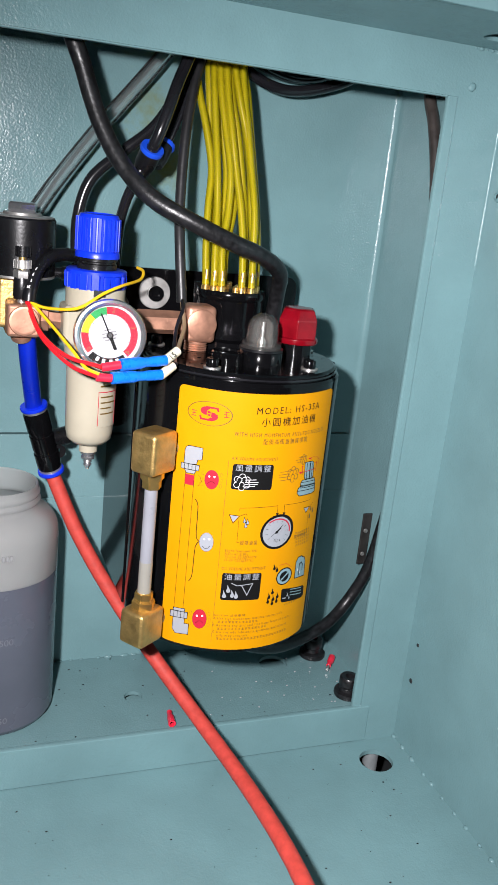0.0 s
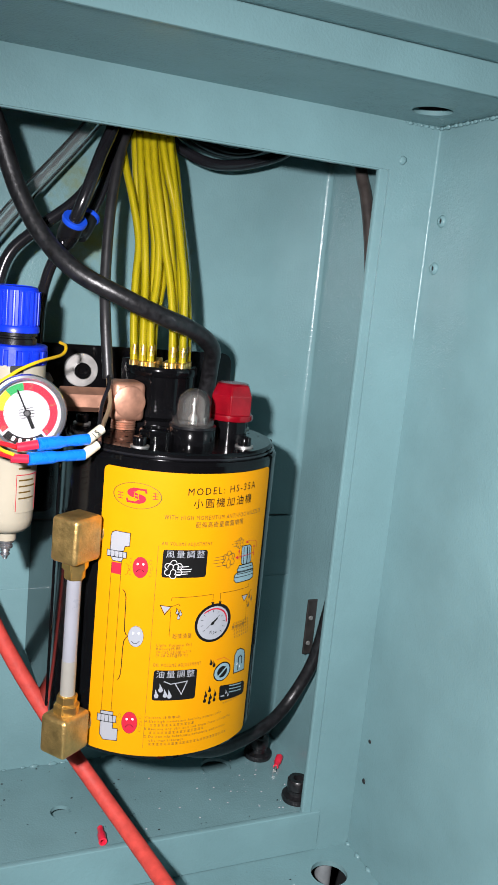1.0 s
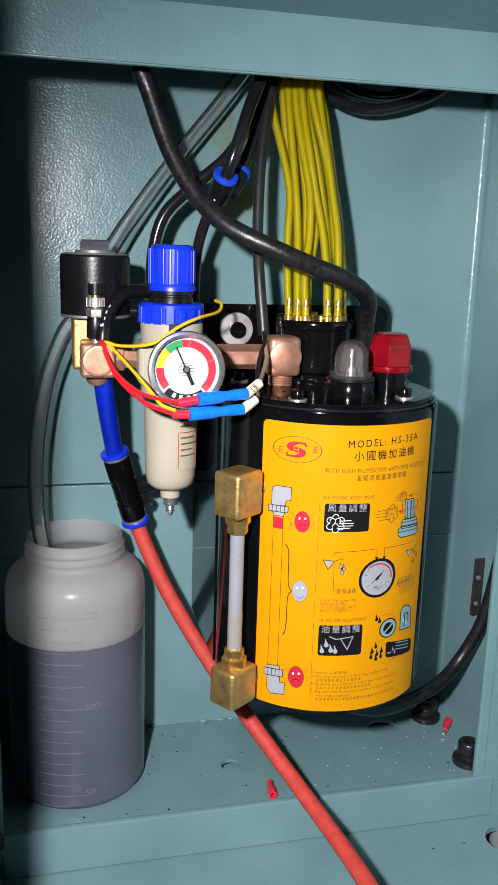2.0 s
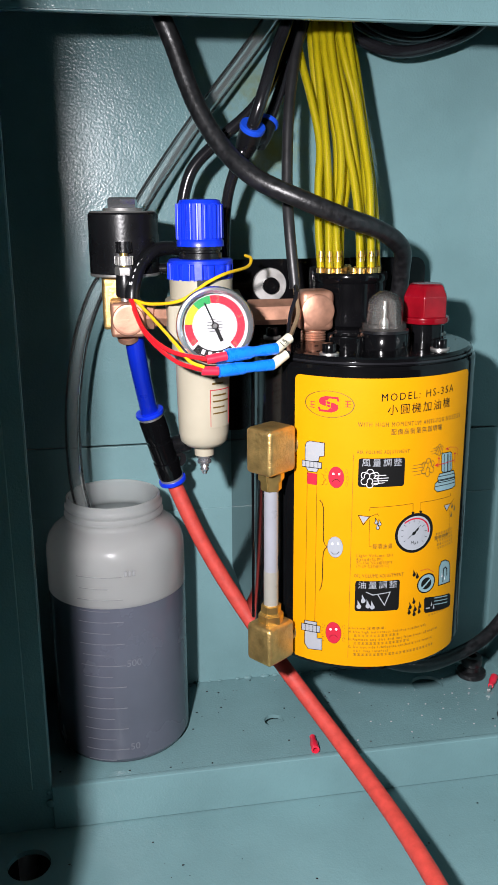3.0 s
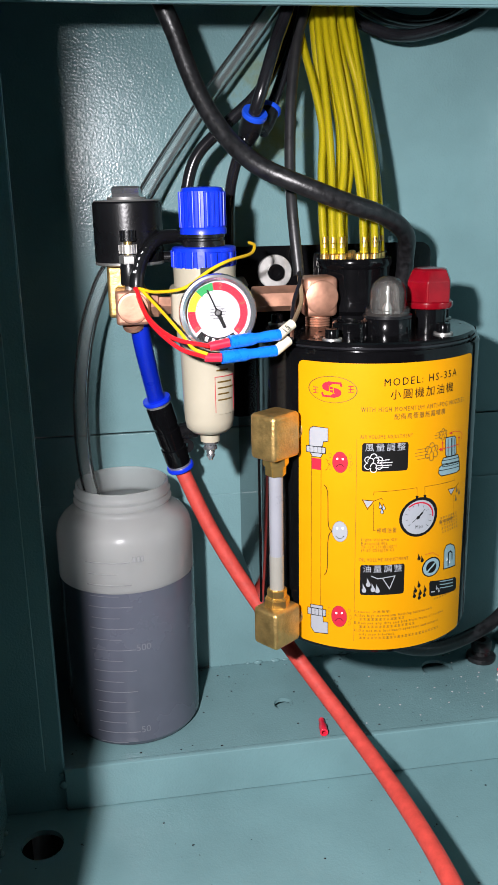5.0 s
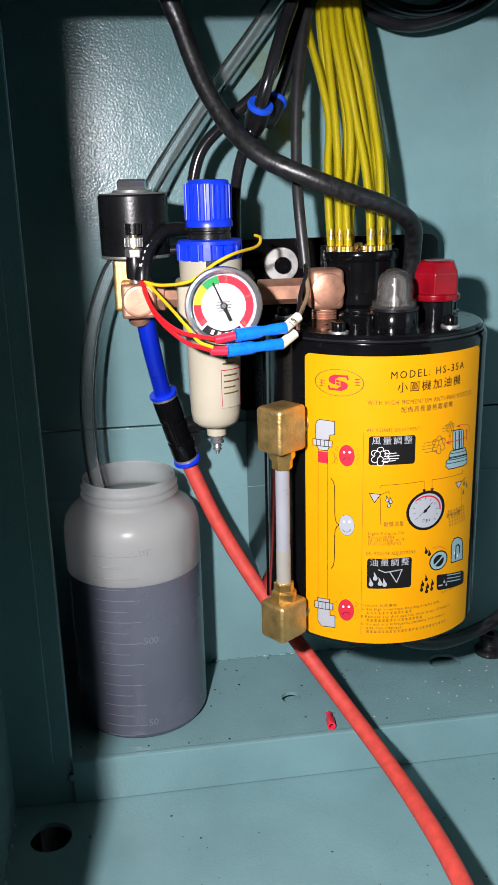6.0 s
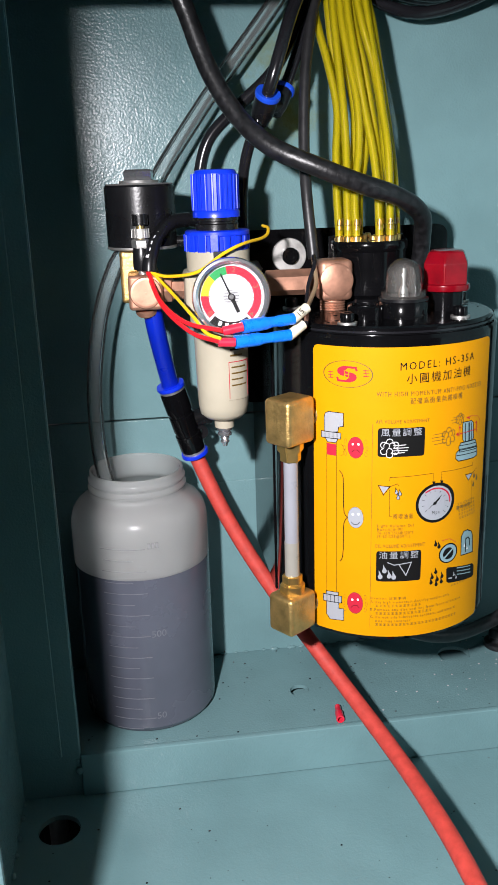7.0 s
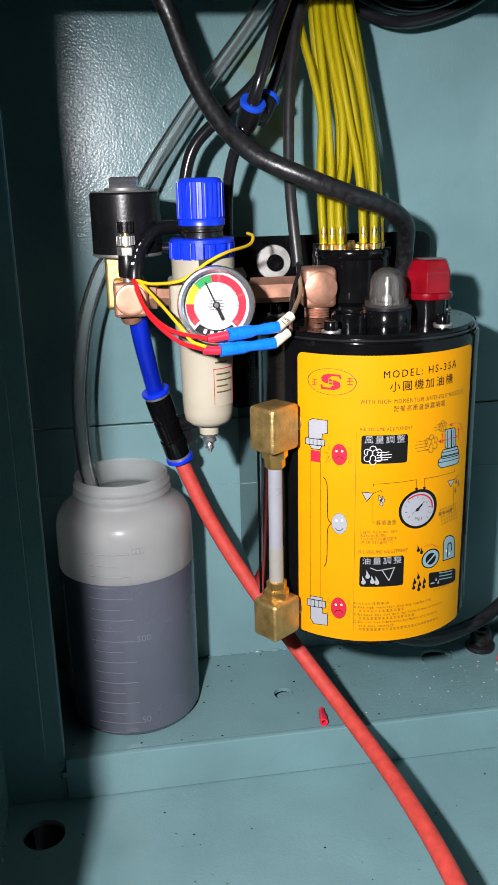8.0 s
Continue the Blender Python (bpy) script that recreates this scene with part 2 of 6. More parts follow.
def lathe(bm, profile, m=None, segs=40, sides=None):
    """A turned shape from (radius, height) pairs; radius 0 closes an end. sides: a polygon instead of a circle."""
    n = sides or segs
    m = m or Matrix.Identity(4)
    rings = []
    for r, z in profile:
        if r < 1e-6:
            rings.append([bm.verts.new(m @ Vector((0, 0, z)))])
        else:
            rings.append([bm.verts.new(m @ Vector((r * math.cos(2 * math.pi * i / n), r * math.sin(2 * math.pi * i / n), z))) for i in range(n)])
    for a, b in zip(rings, rings[1:]):
        for i in range(n):
            j = (i + 1) % n
            q = [a[i % len(a)], a[j % len(a)], b[j % len(b)], b[i % len(b)]]
            q = [w for k, w in enumerate(q) if w not in q[:k]]
            if len(q) > 2:
                bm.faces.new(q)
    return bm


def smooth_path(pts, step=6):
    P = [Vector(p) for p in pts]
    P = [2 * P[0] - P[1]] + P + [2 * P[-1] - P[-2]]
    out = []
    for a, b, c, d in zip(P, P[1:], P[2:], P[3:]):
        for k in range(step):
            t = k / step
            out.append(0.5 * (2 * b + (c - a) * t + (2 * a - 5 * b + 4 * c - d) * t * t + (3 * b - a - 3 * c + d) * t ** 3))
    out.append(P[-2])
    return out


def tube(bm, pts, radius, segs=14, step=6, inner=0.0, smoothed=True, wobble=0.0):
    path = smooth_path(pts, step) if smoothed else [Vector(p) for p in pts]
    d0 = (path[1] - path[0]).normalized()
    up = d0.orthogonal().normalized()

    def rings(rad):
        u, last, out = up, d0, []
        for i, p in enumerate(path):
            d = (path[min(i + 1, len(path) - 1)] - path[max(i - 1, 0)]).normalized()
            u = (last.rotation_difference(d) @ u).normalized()
            last = d
            w = d.cross(u)
            rr = rad * (1 + wobble * (noise.noise(p * 90) if wobble else 0))
            out.append([bm.verts.new(p + rr * (math.cos(2 * math.pi * k / segs) * u + math.sin(2 * math.pi * k / segs) * w)) for k in range(segs)])
        return out

    def skin(rs, flip):
        for a, b in zip(rs, rs[1:]):
            for k in range(segs):
                j = (k + 1) % segs
                q = [a[k], a[j], b[j], b[k]]
                bm.faces.new(q[::-1] if flip else q)

    outer = rings(radius)
    skin(outer, False)
    if inner:
        core = rings(inner)
        skin(core, True)
        for a, b in ((outer[0], core[0]), (outer[-1], core[-1])):
            for k in range(segs):
                j = (k + 1) % segs
                bm.faces.new((a[k], b[k], b[j], a[j]))
    else:
        bm.faces.new(outer[0][::-1])
        bm.faces.new(outer[-1])
    return bm


def along(a, b):
    """A pose at a whose z axis points to b."""
    a, b = Vector(a), Vector(b)
    return Matrix.Translation(a) @ (b - a).to_track_quat("Z", "Y").to_matrix().to_4x4()


def B():
    return bmesh.new()


def sheet_with_holes(x0, x1, y0, y1, z, thick, holes):
    """A flat steel sheet with round holes cut through it: (x, y, radius)."""
    bm = B()
    outline = [(x0, y0), (x1, y0), (x1, y1), (x0, y1)]
    edges = []
    vs = [bm.verts.new((x, y, z)) for x, y in outline]
    edges += [bm.edges.new((vs[i], vs[(i + 1) % 4])) for i in range(4)]
    for hx, hy, r in holes:
        c = [bm.verts.new((hx + r * math.cos(2 * math.pi * k / 36), hy + r * math.sin(2 * math.pi * k / 36), z)) for k in range(36)]
        edges += [bm.edges.new((c[i], c[(i + 1) % 36])) for i in range(36)]
    bmesh.ops.triangle_fill(bm, edges=edges, use_beauty=True)
    bad = []
    for fc in bm.faces:
        c = fc.calc_center_median()
        if any((c.x - hx) ** 2 + (c.y - hy) ** 2 < (r * 0.97) ** 2 for hx, hy, r in holes):
            bad.append(fc)
    bmesh.ops.delete(bm, geom=bad, context="FACES")
    top = list(bm.faces)
    r = bmesh.ops.extrude_face_region(bm, geom=top)
    for g in r["geom"]:
        if isinstance(g, bmesh.types.BMVert):
            g.co.z -= thick
    return bm


# ---- the cabinet ----
FY = -0.186          # front plane of the inner frame
LOW = -0.033         # lower floor
XL, XR = -0.293, 0.138
TOP = 0.521
FRONT = -0.42

solid("wall_back", box(B(), -0.30, 0.124, BY, BY + 0.004, 0.2095, 0.60, 0.0006), M["paint_wall"],
      "upper back panel of teal painted sheet steel", "wall", kind="structure")
solid("wall_back_lower", box(B(), -0.30, 0.1215, BY - 0.0012, BY + 0.003, -0.01, 0.2085, 0.0005), M["paint_wall"],
      "lower back panel of teal painted sheet steel", "wall", kind="structure")
solid("wall_back_strip", box(B(), -0.30, 0.1215, BY - 0.0024, BY - 0.0013, 0.0, 0.1545, 0.0004), M["paint_wall"],
      "overlapping bottom strip of the teal back panel", "wall", kind="structure")
bm = box(B(), 0.119, 0.122, -0.181, BY + 0.004, -0.01, 0.60, 0.0008)
solid("wall_inner_right", bm, M["paint"], "inner side panel of teal painted sheet steel", "wall", kind="structure")
bm = box(B(), -0.303, -0.300, -0.182, BY + 0.004, -0.01, 0.60)
solid("wall_inner_left", bm, M["paint"], "inner side panel of teal painted sheet steel", "wall", kind="structure")
solid("inner_roof", box(B(), -0.30, 0.122, -0.18, BY, 0.60, 0.604), M["paint"], "top of the inner recess, teal steel", "ceiling", kind="structure")

bm = B()
rows = []
for k in range(9):
    a = radians(90 * k / 8)
    x, y = 0.1135 + 0.0056 * math.sin(a), BY - 0.0056 + 0.0056 * math.cos(a)
    rows.append([bm.verts.new((x, y, 0.0)), bm.verts.new((x, y, 0.60))])
back = [bm.verts.new((0.1188, BY - 0.0002, 0.0)), bm.verts.new((0.1188, BY - 0.0002, 0.60))]
for p, q in zip(rows, rows[1:]):
    bm.faces.new((p[0], q[0], q[1], p[1]))
bm.faces.new((rows[0][0], rows[0][1], back[1], back[0]))
bm.faces.new((rows[-1][1], rows[-1][0], back[0], back[1]))
solid("wall_corner", bm, M["paint"], "rounded bend where the back panel turns forward", "wall", kind="structure", smooth=60)

floor_in = sheet_with_holes(-0.300, 0.119, FY + 0.003, BY, 0.0, 0.003, [(-0.0851, -0.1355, 0.0075), (0.0512, -0.1077, 0.013)])
solid("floor_inner", floor_in, M["paint_pan"], "raised inner floor of dusty teal steel with two holes", "floor", kind="structure", smooth=20)
solid("floor_under", box(B(), -0.300, 0.119, FY + 0.003, BY, -0.012, -0.009), M["paint_floor"], "teal steel plate under the inner floor", "floor", kind="structure")
bm = box(B(), -0.2515, 0.1095, FY - 0.0022, FY + 0.003, LOW + 0.0002, 0.0012, 0.0009)
solid("sill", bm, M["paint"], "upright front edge of the raised inner floor, teal steel", "sill", kind="structure")
floor_low = sheet_with_holes(XL - 0.003, XR + 0.003, FRONT, FY + 0.004, LOW, 0.004, [(-0.2665, -0.2185, 0.0140), (0.1065, -0.2155, 0.0140)])
solid("floor_lower", floor_low, M["paint_floor"], "lower cabinet floor of teal steel with round holes", "floor", kind="structure", smooth=20)
# added near-black plates give the floor holes their shade by colour
solid("underfloor_shade", box(box(B(), XL - 0.05, XR + 0.05, FRONT, BY + 0.05, -0.10, -0.095), XL - 0.05, XR + 0.05, BY - 0.02, BY - 0.015, -0.0948, -0.013), M["hollow_shade"], "near-black plates painted as the shade below the cabinet floor", "floor", kind="structure")
# added posts imitate the light strip seen in each floor hole
for x, y in ((0.1150, -0.1930), (-0.2700, -0.1965)):
    bm = lathe(B(), [(0.0, -0.095), (0.0066, -0.095), (0.0066, -0.0372), (0.0, -0.0372)], Matrix.Translation((x, y, 0)), 24)
    solid("lit_strip_post", bm, M["zinc"], "added pale post for the lit strip seen through the floor hole", "leg", "levelling legs")

# right and left posts of the frame, with their folded inner strips
bm = box(B(), 0.0945, XR + 0.004, FY, FY + 0.003, LOW, 0.53, 0.0006)
box(bm, 0.1010, XR, FY - 0.0016, FY - 0.0001, LOW, 0.488)
box(bm, 0.1085, XR, FY - 0.0016, FY - 0.0001, 0.488, TOP)
box(bm, 0.0940, 0.0965, FY + 0.0005, FY + 0.0045, 0.0, 0.49, 0.0006)
solid("frame_post_right", bm, M["paint"], "teal steel frame post with a folded edge", "post", kind="structure")
bm = box(B(), XL - 0.004, -0.2515, FY, FY + 0.003, LOW, 0.53, 0.0008)
box(bm, -0.2535, -0.2510, FY + 0.0005, FY + 0.0045, 0.0, 0.49, 0.0006)
box(bm, XL - 0.004, -0.2640, FY - 0.0012, FY + 0.001, 0.0, 0.494, 0.0006)
solid("frame_post_left", bm, M["paint"], "teal steel frame post with a folded edge", "post", kind="structure")
bm = box(B(), -0.2515, 0.1085, FY - 0.0016, FY + 0.0015, 0.488, TOP + 0.004)
box(bm, -0.2515, 0.0938, FY, FY + 0.0045, 0.487, 0.490, 0.0006)
solid("frame_beam", bm, M["paint"], "teal steel cross beam over the recess", "beam", kind="structure")

# rounded weld fillet where the outer side wall meets the post
bm = B()
rows = []
for k in range(7):
    a = radians(90 * k / 6)
    x, y = XR - 0.0016 + 0.0016 * math.sin(a), FY - 0.0017 - 0.0016 + 0.0016 * math.cos(a)
    rows.append([bm.verts.new((x, y, 0.375)), bm.verts.new((x, y, TOP))])
back = [bm.verts.new((XR - 0.0002, FY - 0.0018, 0.375)), bm.verts.new((XR - 0.0002, FY - 0.0018, TOP))]
for p, q in zip(rows, rows[1:]):
    bm.faces.new((p[0], q[0], q[1], p[1]))
bm.faces.new((rows[0][0], rows[0][1], back[1], back[0]))
bm.faces.new((rows[-1][1], rows[-1][0], back[0], back[1]))
solid("wall_fillet", bm, M["paint"], "rounded painted bend between side wall and post", "wall", kind="structure", smooth=60)

# outer side walls, ceiling and front edge
solid("wall_right", box(B(), XR, XR + 0.004, FRONT, FY + 0.001, LOW - 0.004, 0.62), M["paint"], "outer side wall of teal painted steel", "wall", kind="structure")
solid("wall_left", box(B(), XL - 0.004, XL, FRONT, FY + 0.001, LOW - 0.004, 0.62), M["paint"], "outer side wall of teal painted steel", "wall", kind="structure")
ceil = sheet_with_holes(XL, XR, -0.287, FY, TOP + 0.003, 0.003, [(0.1035, -0.2265, 0.013)])
solid("ceiling", ceil, M["paint"], "underside of the teal cabinet top with a round hole", "ceiling", kind="structure", smooth=20)
# added sheet, coloured near-black as the shade behind the ceiling hole
solid("ceiling_hole_shade", box(B(), XL, XR, -0.284, FY, 0.56, 0.563), M["hollow_shade"], "near-black sheet painted as the shade above the cabinet top", "ceiling", kind="structure")
bm = box(B(), XL - 0.02, XR + 0.2, -0.2905, -0.287, TOP - 0.001, 0.5375, 0.0009)
solid("front_rail", bm, M["paint"], "folded front edge of the teal cabinet top", "rail", kind="structure")
solid("front_panel", box(B(), XL - 0.02, XR + 0.2, -0.3188, -0.287, 0.5377, 0.70, 0.0012), M["paint"], "teal front panel above the opening", "panel", kind="structure")
# unseen blocker: its edge is set so the torch leaves the left side dark
solid("shadow_stile_left", box(B(), XL - 0.004, -0.2590, FRONT - 0.004, FRONT, LOW - 0.004, 0.62, 0.0008), M["paint"], "unseen stile before the cabinet side, placed to shade the left part", "stile", kind="structure")

# the hall round the cabinet
bm = B()
box(bm, -2.4, 2.4, -3.6, 0.4, -0.62, -0.6)
solid("hall_floor", bm, M["hall"], "grey concrete floor of the workshop", "floor", kind="structure")
solid("hall_wall_behind", box(B(), -2.4, 2.4, -3.62, -3.6, -0.6, 2.2), M["hall"], "plain workshop wall", "wall", kind="structure")
solid("hall_wall_far", box(B(), -2.4, 2.4, 0.4, 0.42, -0.6, 2.2), M["hall"], "plain workshop wall", "wall", kind="structure")
solid("hall_wall_east", box(B(), 2.4, 2.42, -3.6, 0.4, -0.6, 2.2), M["hall"], "plain workshop wall", "wall", kind="structure")
solid("hall_wall_west", box(B(), -2.42, -2.4, -3.6, 0.4, -0.6, 2.2), M["hall"], "plain workshop wall", "wall", kind="structure")
solid("hall_ceiling", box(B(), -2.4, 2.4, -3.6, 0.4, 2.2, 2.22), M["hall"], "plain workshop ceiling", "ceiling", kind="structure")

# ---- the oiler ----
OX, OY, OR = -0.0353, -0.175, 0.0712
OB, OT = 0.102, 0.2955
LID = 0.3005


def at_oiler(deg, r, z):
    a = radians(deg)
    return Vector((OX + r * math.sin(a), OY - r * math.cos(a), z))


def oiler_tank():
    t = thing("oiler", (OX, OY, OB), "black cylindrical oiler with a yellow label, bracketed to the wall", "oiler")
    ax = Matrix.Translation((OX, OY, 0))
    bm = lathe(B(), [(0, OB), (OR - 0.004, OB), (OR - 0.001, OB + 0.001), (OR, OB + 0.004), (OR, OT - 0.002), (OR - 0.0012, OT), (OR - 0.0035, OT + 0.0002), (0.0, OT)], ax, 96)
    part("tank", bm, M["black_gloss"], t)
    bm = lathe(B(), [(0, OT), (OR - 0.003, OT), (OR - 0.003, LID - 0.001), (OR - 0.0045, LID), (0, LID)], ax, 96)
    lid = part("lid", bm, M["black_gloss"], t, "glossy black bolted lid")
    bm = lathe(B(), [(OR - 0.0028, OT + 0.0012), (OR - 0.0018, OT + 0.0012), (OR - 0.0018, OT + 0.0024), (OR - 0.0028, OT + 0.0024)], ax, 96)
    part("seal", bm, M["black_tube"], t)
    # folded back strap that stands beside the tank
    bm = B()
    box(bm, OX + OR - 0.006, OX + OR + 0.0025, OY - 0.004, BY - 0.004, OB + 0.002, OT + 0.002, 0.001)
    part("side_strap", bm, M["black_gloss"], t)
    bm = box(B(), OX - OR - 0.0005, OX - OR + 0.006, OY + 0.01, BY - 0.004, OB + 0.002, OT - 0.004, 0.001)
    part("side_strap", bm, M["black_gloss"], t)
    for x, y in ((-0.0705, -0.2225), (-0.0005, -0.2190), (0.0235, -0.1560), (-0.0900, -0.1500), (-0.03, -0.1200)):
        m = Matrix.Translation((x, y, 0))
        bm = lathe(B(), [(0, LID), (0.0058, LID), (0.0058, LID + 0.001), (0.0035, LID + 0.0011), (0, LID + 0.0011)], m, 24)
        w = part("washer", bm, M["steel"], lid)
        bm = lathe(B(), [(0, LID + 0.001), (0.0042, LID + 0.001), (0.0042, LID + 0.0058), (0.0038, LID + 0.0064), (0.0022, LID + 0.0064), (0.0022, LID + 0.004), (0, LID + 0.004)], m, 24)
        part("cap_screw", bm, M["black_gloss"], lid)
    # screw plug in front of the distributor
    m = Matrix.Translation((-0.0545, -0.2050, 0))
    bm = lathe(B(), [(0, LID), (0.0112, LID), (0.0112, LID + 0.0072), (0.0104, LID + 0.008), (0.0082, LID + 0.008), (0.0078, LID + 0.0066), (0, LID + 0.0066)], m, 32)
    part("screw_plug", bm, M["black_gloss"], lid)
    return t


oiler = oiler_tank()


def bracket():
    t = thing("mounting_bracket", (-0.03, -0.098, 0.30), "black steel mounting bracket plate fixed to the back panel", "bracket")
    bm = box(B(), -0.118, 0.034, -0.1005, -0.0965, 0.225, 0.3485, 0.0)
    es = [e for e in bm.edges if abs(e.verts[0].co.y - e.verts[1].co.y) > 1e-4]
    bmesh.ops.bevel(bm, geom=es, offset=0.008, segments=5, affect="EDGES", profile=0.5)
    part("plate", bm, M["black_gloss"], t)
    bm = box(B(), -0.112, -0.09, -0.0965, BY - 0.0006, 0.23, 0.33, 0.001)
    part("spacer", bm, M["black_gloss"], t)
    bm = box(B(), 0.006, 0.028, -0.0965, BY - 0.0006, 0.23, 0.33, 0.001)
    part("spacer", bm, M["black_gloss"], t)
    m = along((-0.0822, -0.1005, 0.3305), (-0.0822, -0.2, 0.3305))
    bm = lathe(B(), [(0.005, 0), (0.0122, 0), (0.0122, 0.0014), (0.0118, 0.0018), (0.005, 0.0018)], m, 40)
    w = part("washer", bm, M["steel"], t, "broad bare steel washer")
    bm = lathe(B(), [(0, 0.0016), (0.0058, 0.0016), (0.0058, 0.0062), (0.0052, 0.0068), (0.0032, 0.0068), (0.0032, 0.004), (0, 0.004)], m, 32)
    part("socket_bolt", bm, M["black_gloss"], t)
    m = along((-0.1080, -0.1005, 0.3225), (-0.1080, -0.2, 0.3225))
    bm = lathe(B(), [(0, 0), (0.0062, 0), (0.0062, 0.004), (0.0055, 0.0048), (0, 0.0048)], m, sides=6)
    part("hex_bolt", bm, M["steel"], t)
    return t


bracket()


# depth of foot and head of each oil tube, then its x in millimetres at the seven heights
TUBE_Z = (0.347, 0.372, 0.398, 0.424, 0.450, 0.475, 0.500)
TUBES = [
    (-0.158, -0.118, (-59.7, -59.9, -58.9, -56.6, -60.8, -66.2, -69.2)),
    (-0.142, -0.112, (-54.5, -53.1, -51.8, -52.1, -54.5, -56.8, -58.1)),
    (-0.163, -0.124, (-55.3, -54.5, -53.2, -53.9, -55.2, -56.9, -57.5)),
    (-0.148, -0.114, (-49.3, -49.4, -45.2, -43.5, -47.1, -50.1, -51.7)),
    (-0.165, -0.125, (-50.3, -50.0, -45.7, -45.2, -48.4, -51.9, -53.3)),
    (-0.154, -0.116, (-45.6, -43.8, -39.1, -39.5, -42.4, -46.5, -48.5)),
    (-0.165, -0.127, (-35.3, -35.0, -36.7, -40.7, -44.6, -47.6, -49.2)),
    (-0.146, -0.116, (-26.3, -26.4, -27.6, -30.0, -34.6, -42.2, -44.7)),
    (-0.159, -0.127, (-24.6, -25.6, -27.4, -29.5, -33.3, -39.6, -43.1)),
    (-0.151, -0.120, (-19.7, -19.5, -21.1, -24.2, -27.3, -30.3, -34.2)),
    (-0.156, -0.122, (-30.8, -30.7, -31.6, -34.2, -38.0, -42.7, -44.5)),
    (-0.166, -0.126, (-28.4, -27.3, -27.2, -29.1, -31.9, -35.0, -37.2)),
]


def distributor():
    cx, cy = -0.0375, -0.1480
    t = thing("distributor", (cx, cy, LID), "black oil distributor with brass nipples on the oiler lid", "distributor")
    m = Matrix.Translation((cx, cy, 0))
    bm = lathe(B(), [(0, LID), (0.0205, LID), (0.0205, 0.306), (0.0238, 0.309), (0.0240, 0.336), (0.0252, 0.338), (0.0252, 0.3418), (0.0245, 0.3428), (0, 0.3435)], m, 56)
    body = part("body", bm, M["black_gloss"], t)
    for s in (-1, 1):
        bm = box(B(), cx + s * 0.0215 - 0.004, cx + s * 0.0215 + 0.004, cy + 0.006, cy + 0.0085, 0.318, 0.3455, 0.0012)
        part("ear", bm, M["black_gloss"], t)
    for by, _, xs in TUBES:
        bx = xs[0] / 1000
        p = Matrix.Translation((bx, by, -0.0006))
        bm = lathe(B(), [(0, 0.3433), (0.0030, 0.3433), (0.0030, 0.3462), (0.0013, 0.3465), (0.0013, 0.3500), (0.0018, 0.3505), (0.0013, 0.353), (0.0018, 0.3535), (0.0012, 0.357), (0, 0.357)], p, 14)
        part("nipple", bm, M["brass_bright"], t)
    for x, y in ((-0.002, 0.006), (0.004, -0.004), (-0.001, -0.014), (-0.005, -0.004), (0.003, 0.014)):
        p = Matrix.Translation((cx + x, cy + y, 0))
        bm = lathe(B(), [(0, 0.3433), (0.0024, 0.3433), (0.0024, 0.3455), (0.0016, 0.3462), (0, 0.3462)], p, 14)
        part("plug_screw", bm, M["brass_bright"], t)
    return t


distributor()


def oil_tubes():
    sway = random.Random(3)
    for fy, ty, xs in TUBES:
        t = thing("oil_tube", (xs[0] / 1000, fy, 0.346), "translucent yellow oil tube running up from the distributor", "tube", "oil tubes")
        pts = []
        for k, (x, z) in enumerate(zip(xs, TUBE_Z)):
            pts.append((x / 1000, fy + (ty - fy) * k / 6 + (sway.uniform(-0.0012, 0.0012) if k > 1 else 0), z - (0.0012 if k == 0 else 0)))
        pts.append((pts[-1][0] - 0.003, ty + 0.008, 0.56))
        part("hose", tube(B(), pts, 0.0026, 16, 7, inner=0.0015), M["yellow_tube"], t)


oil_tubes()


def red_cap():
    cx, cy = 0.0018, -0.186
    t = thing("filler_cap", (cx, cy, LID), "glossy dark red hexagonal filler cap on the oiler lid", "cap")
    m = Matrix.Translation((cx, cy, 0)) @ pose(0, 0, 0, 0, 0, 7)
    bm = lathe(B(), [(0, LID), (0.0112, LID), (0.0112, 0.3132), (0, 0.3132)], m, 36)
    part("neck", bm, M["black_gloss"], t)
    bm = lathe(B(), [(0, 0.3128), (0.0146, 0.3128), (0.0153, 0.3142), (0.0150, 0.3164), (0.0138, 0.3172), (0, 0.3172)], m, 40)
    part("flange", bm, M["red_paint"], t)
    bm = lathe(B(), [(0, 0.3165), (0.0152, 0.3165), (0.0152, 0.3295), (0.0122, 0.3362), (0.0098, 0.3374), (0, 0.3374)], m, sides=6)
    bmesh.ops.bevel(bm, geom=[e for e in bm.edges if e.calc_length() > 0.003], offset=0.0007, segments=3, affect="EDGES", profile=0.5)
    part("hex_head", bm, M["red_paint"], t, smooth=50)
    return t


red_cap()


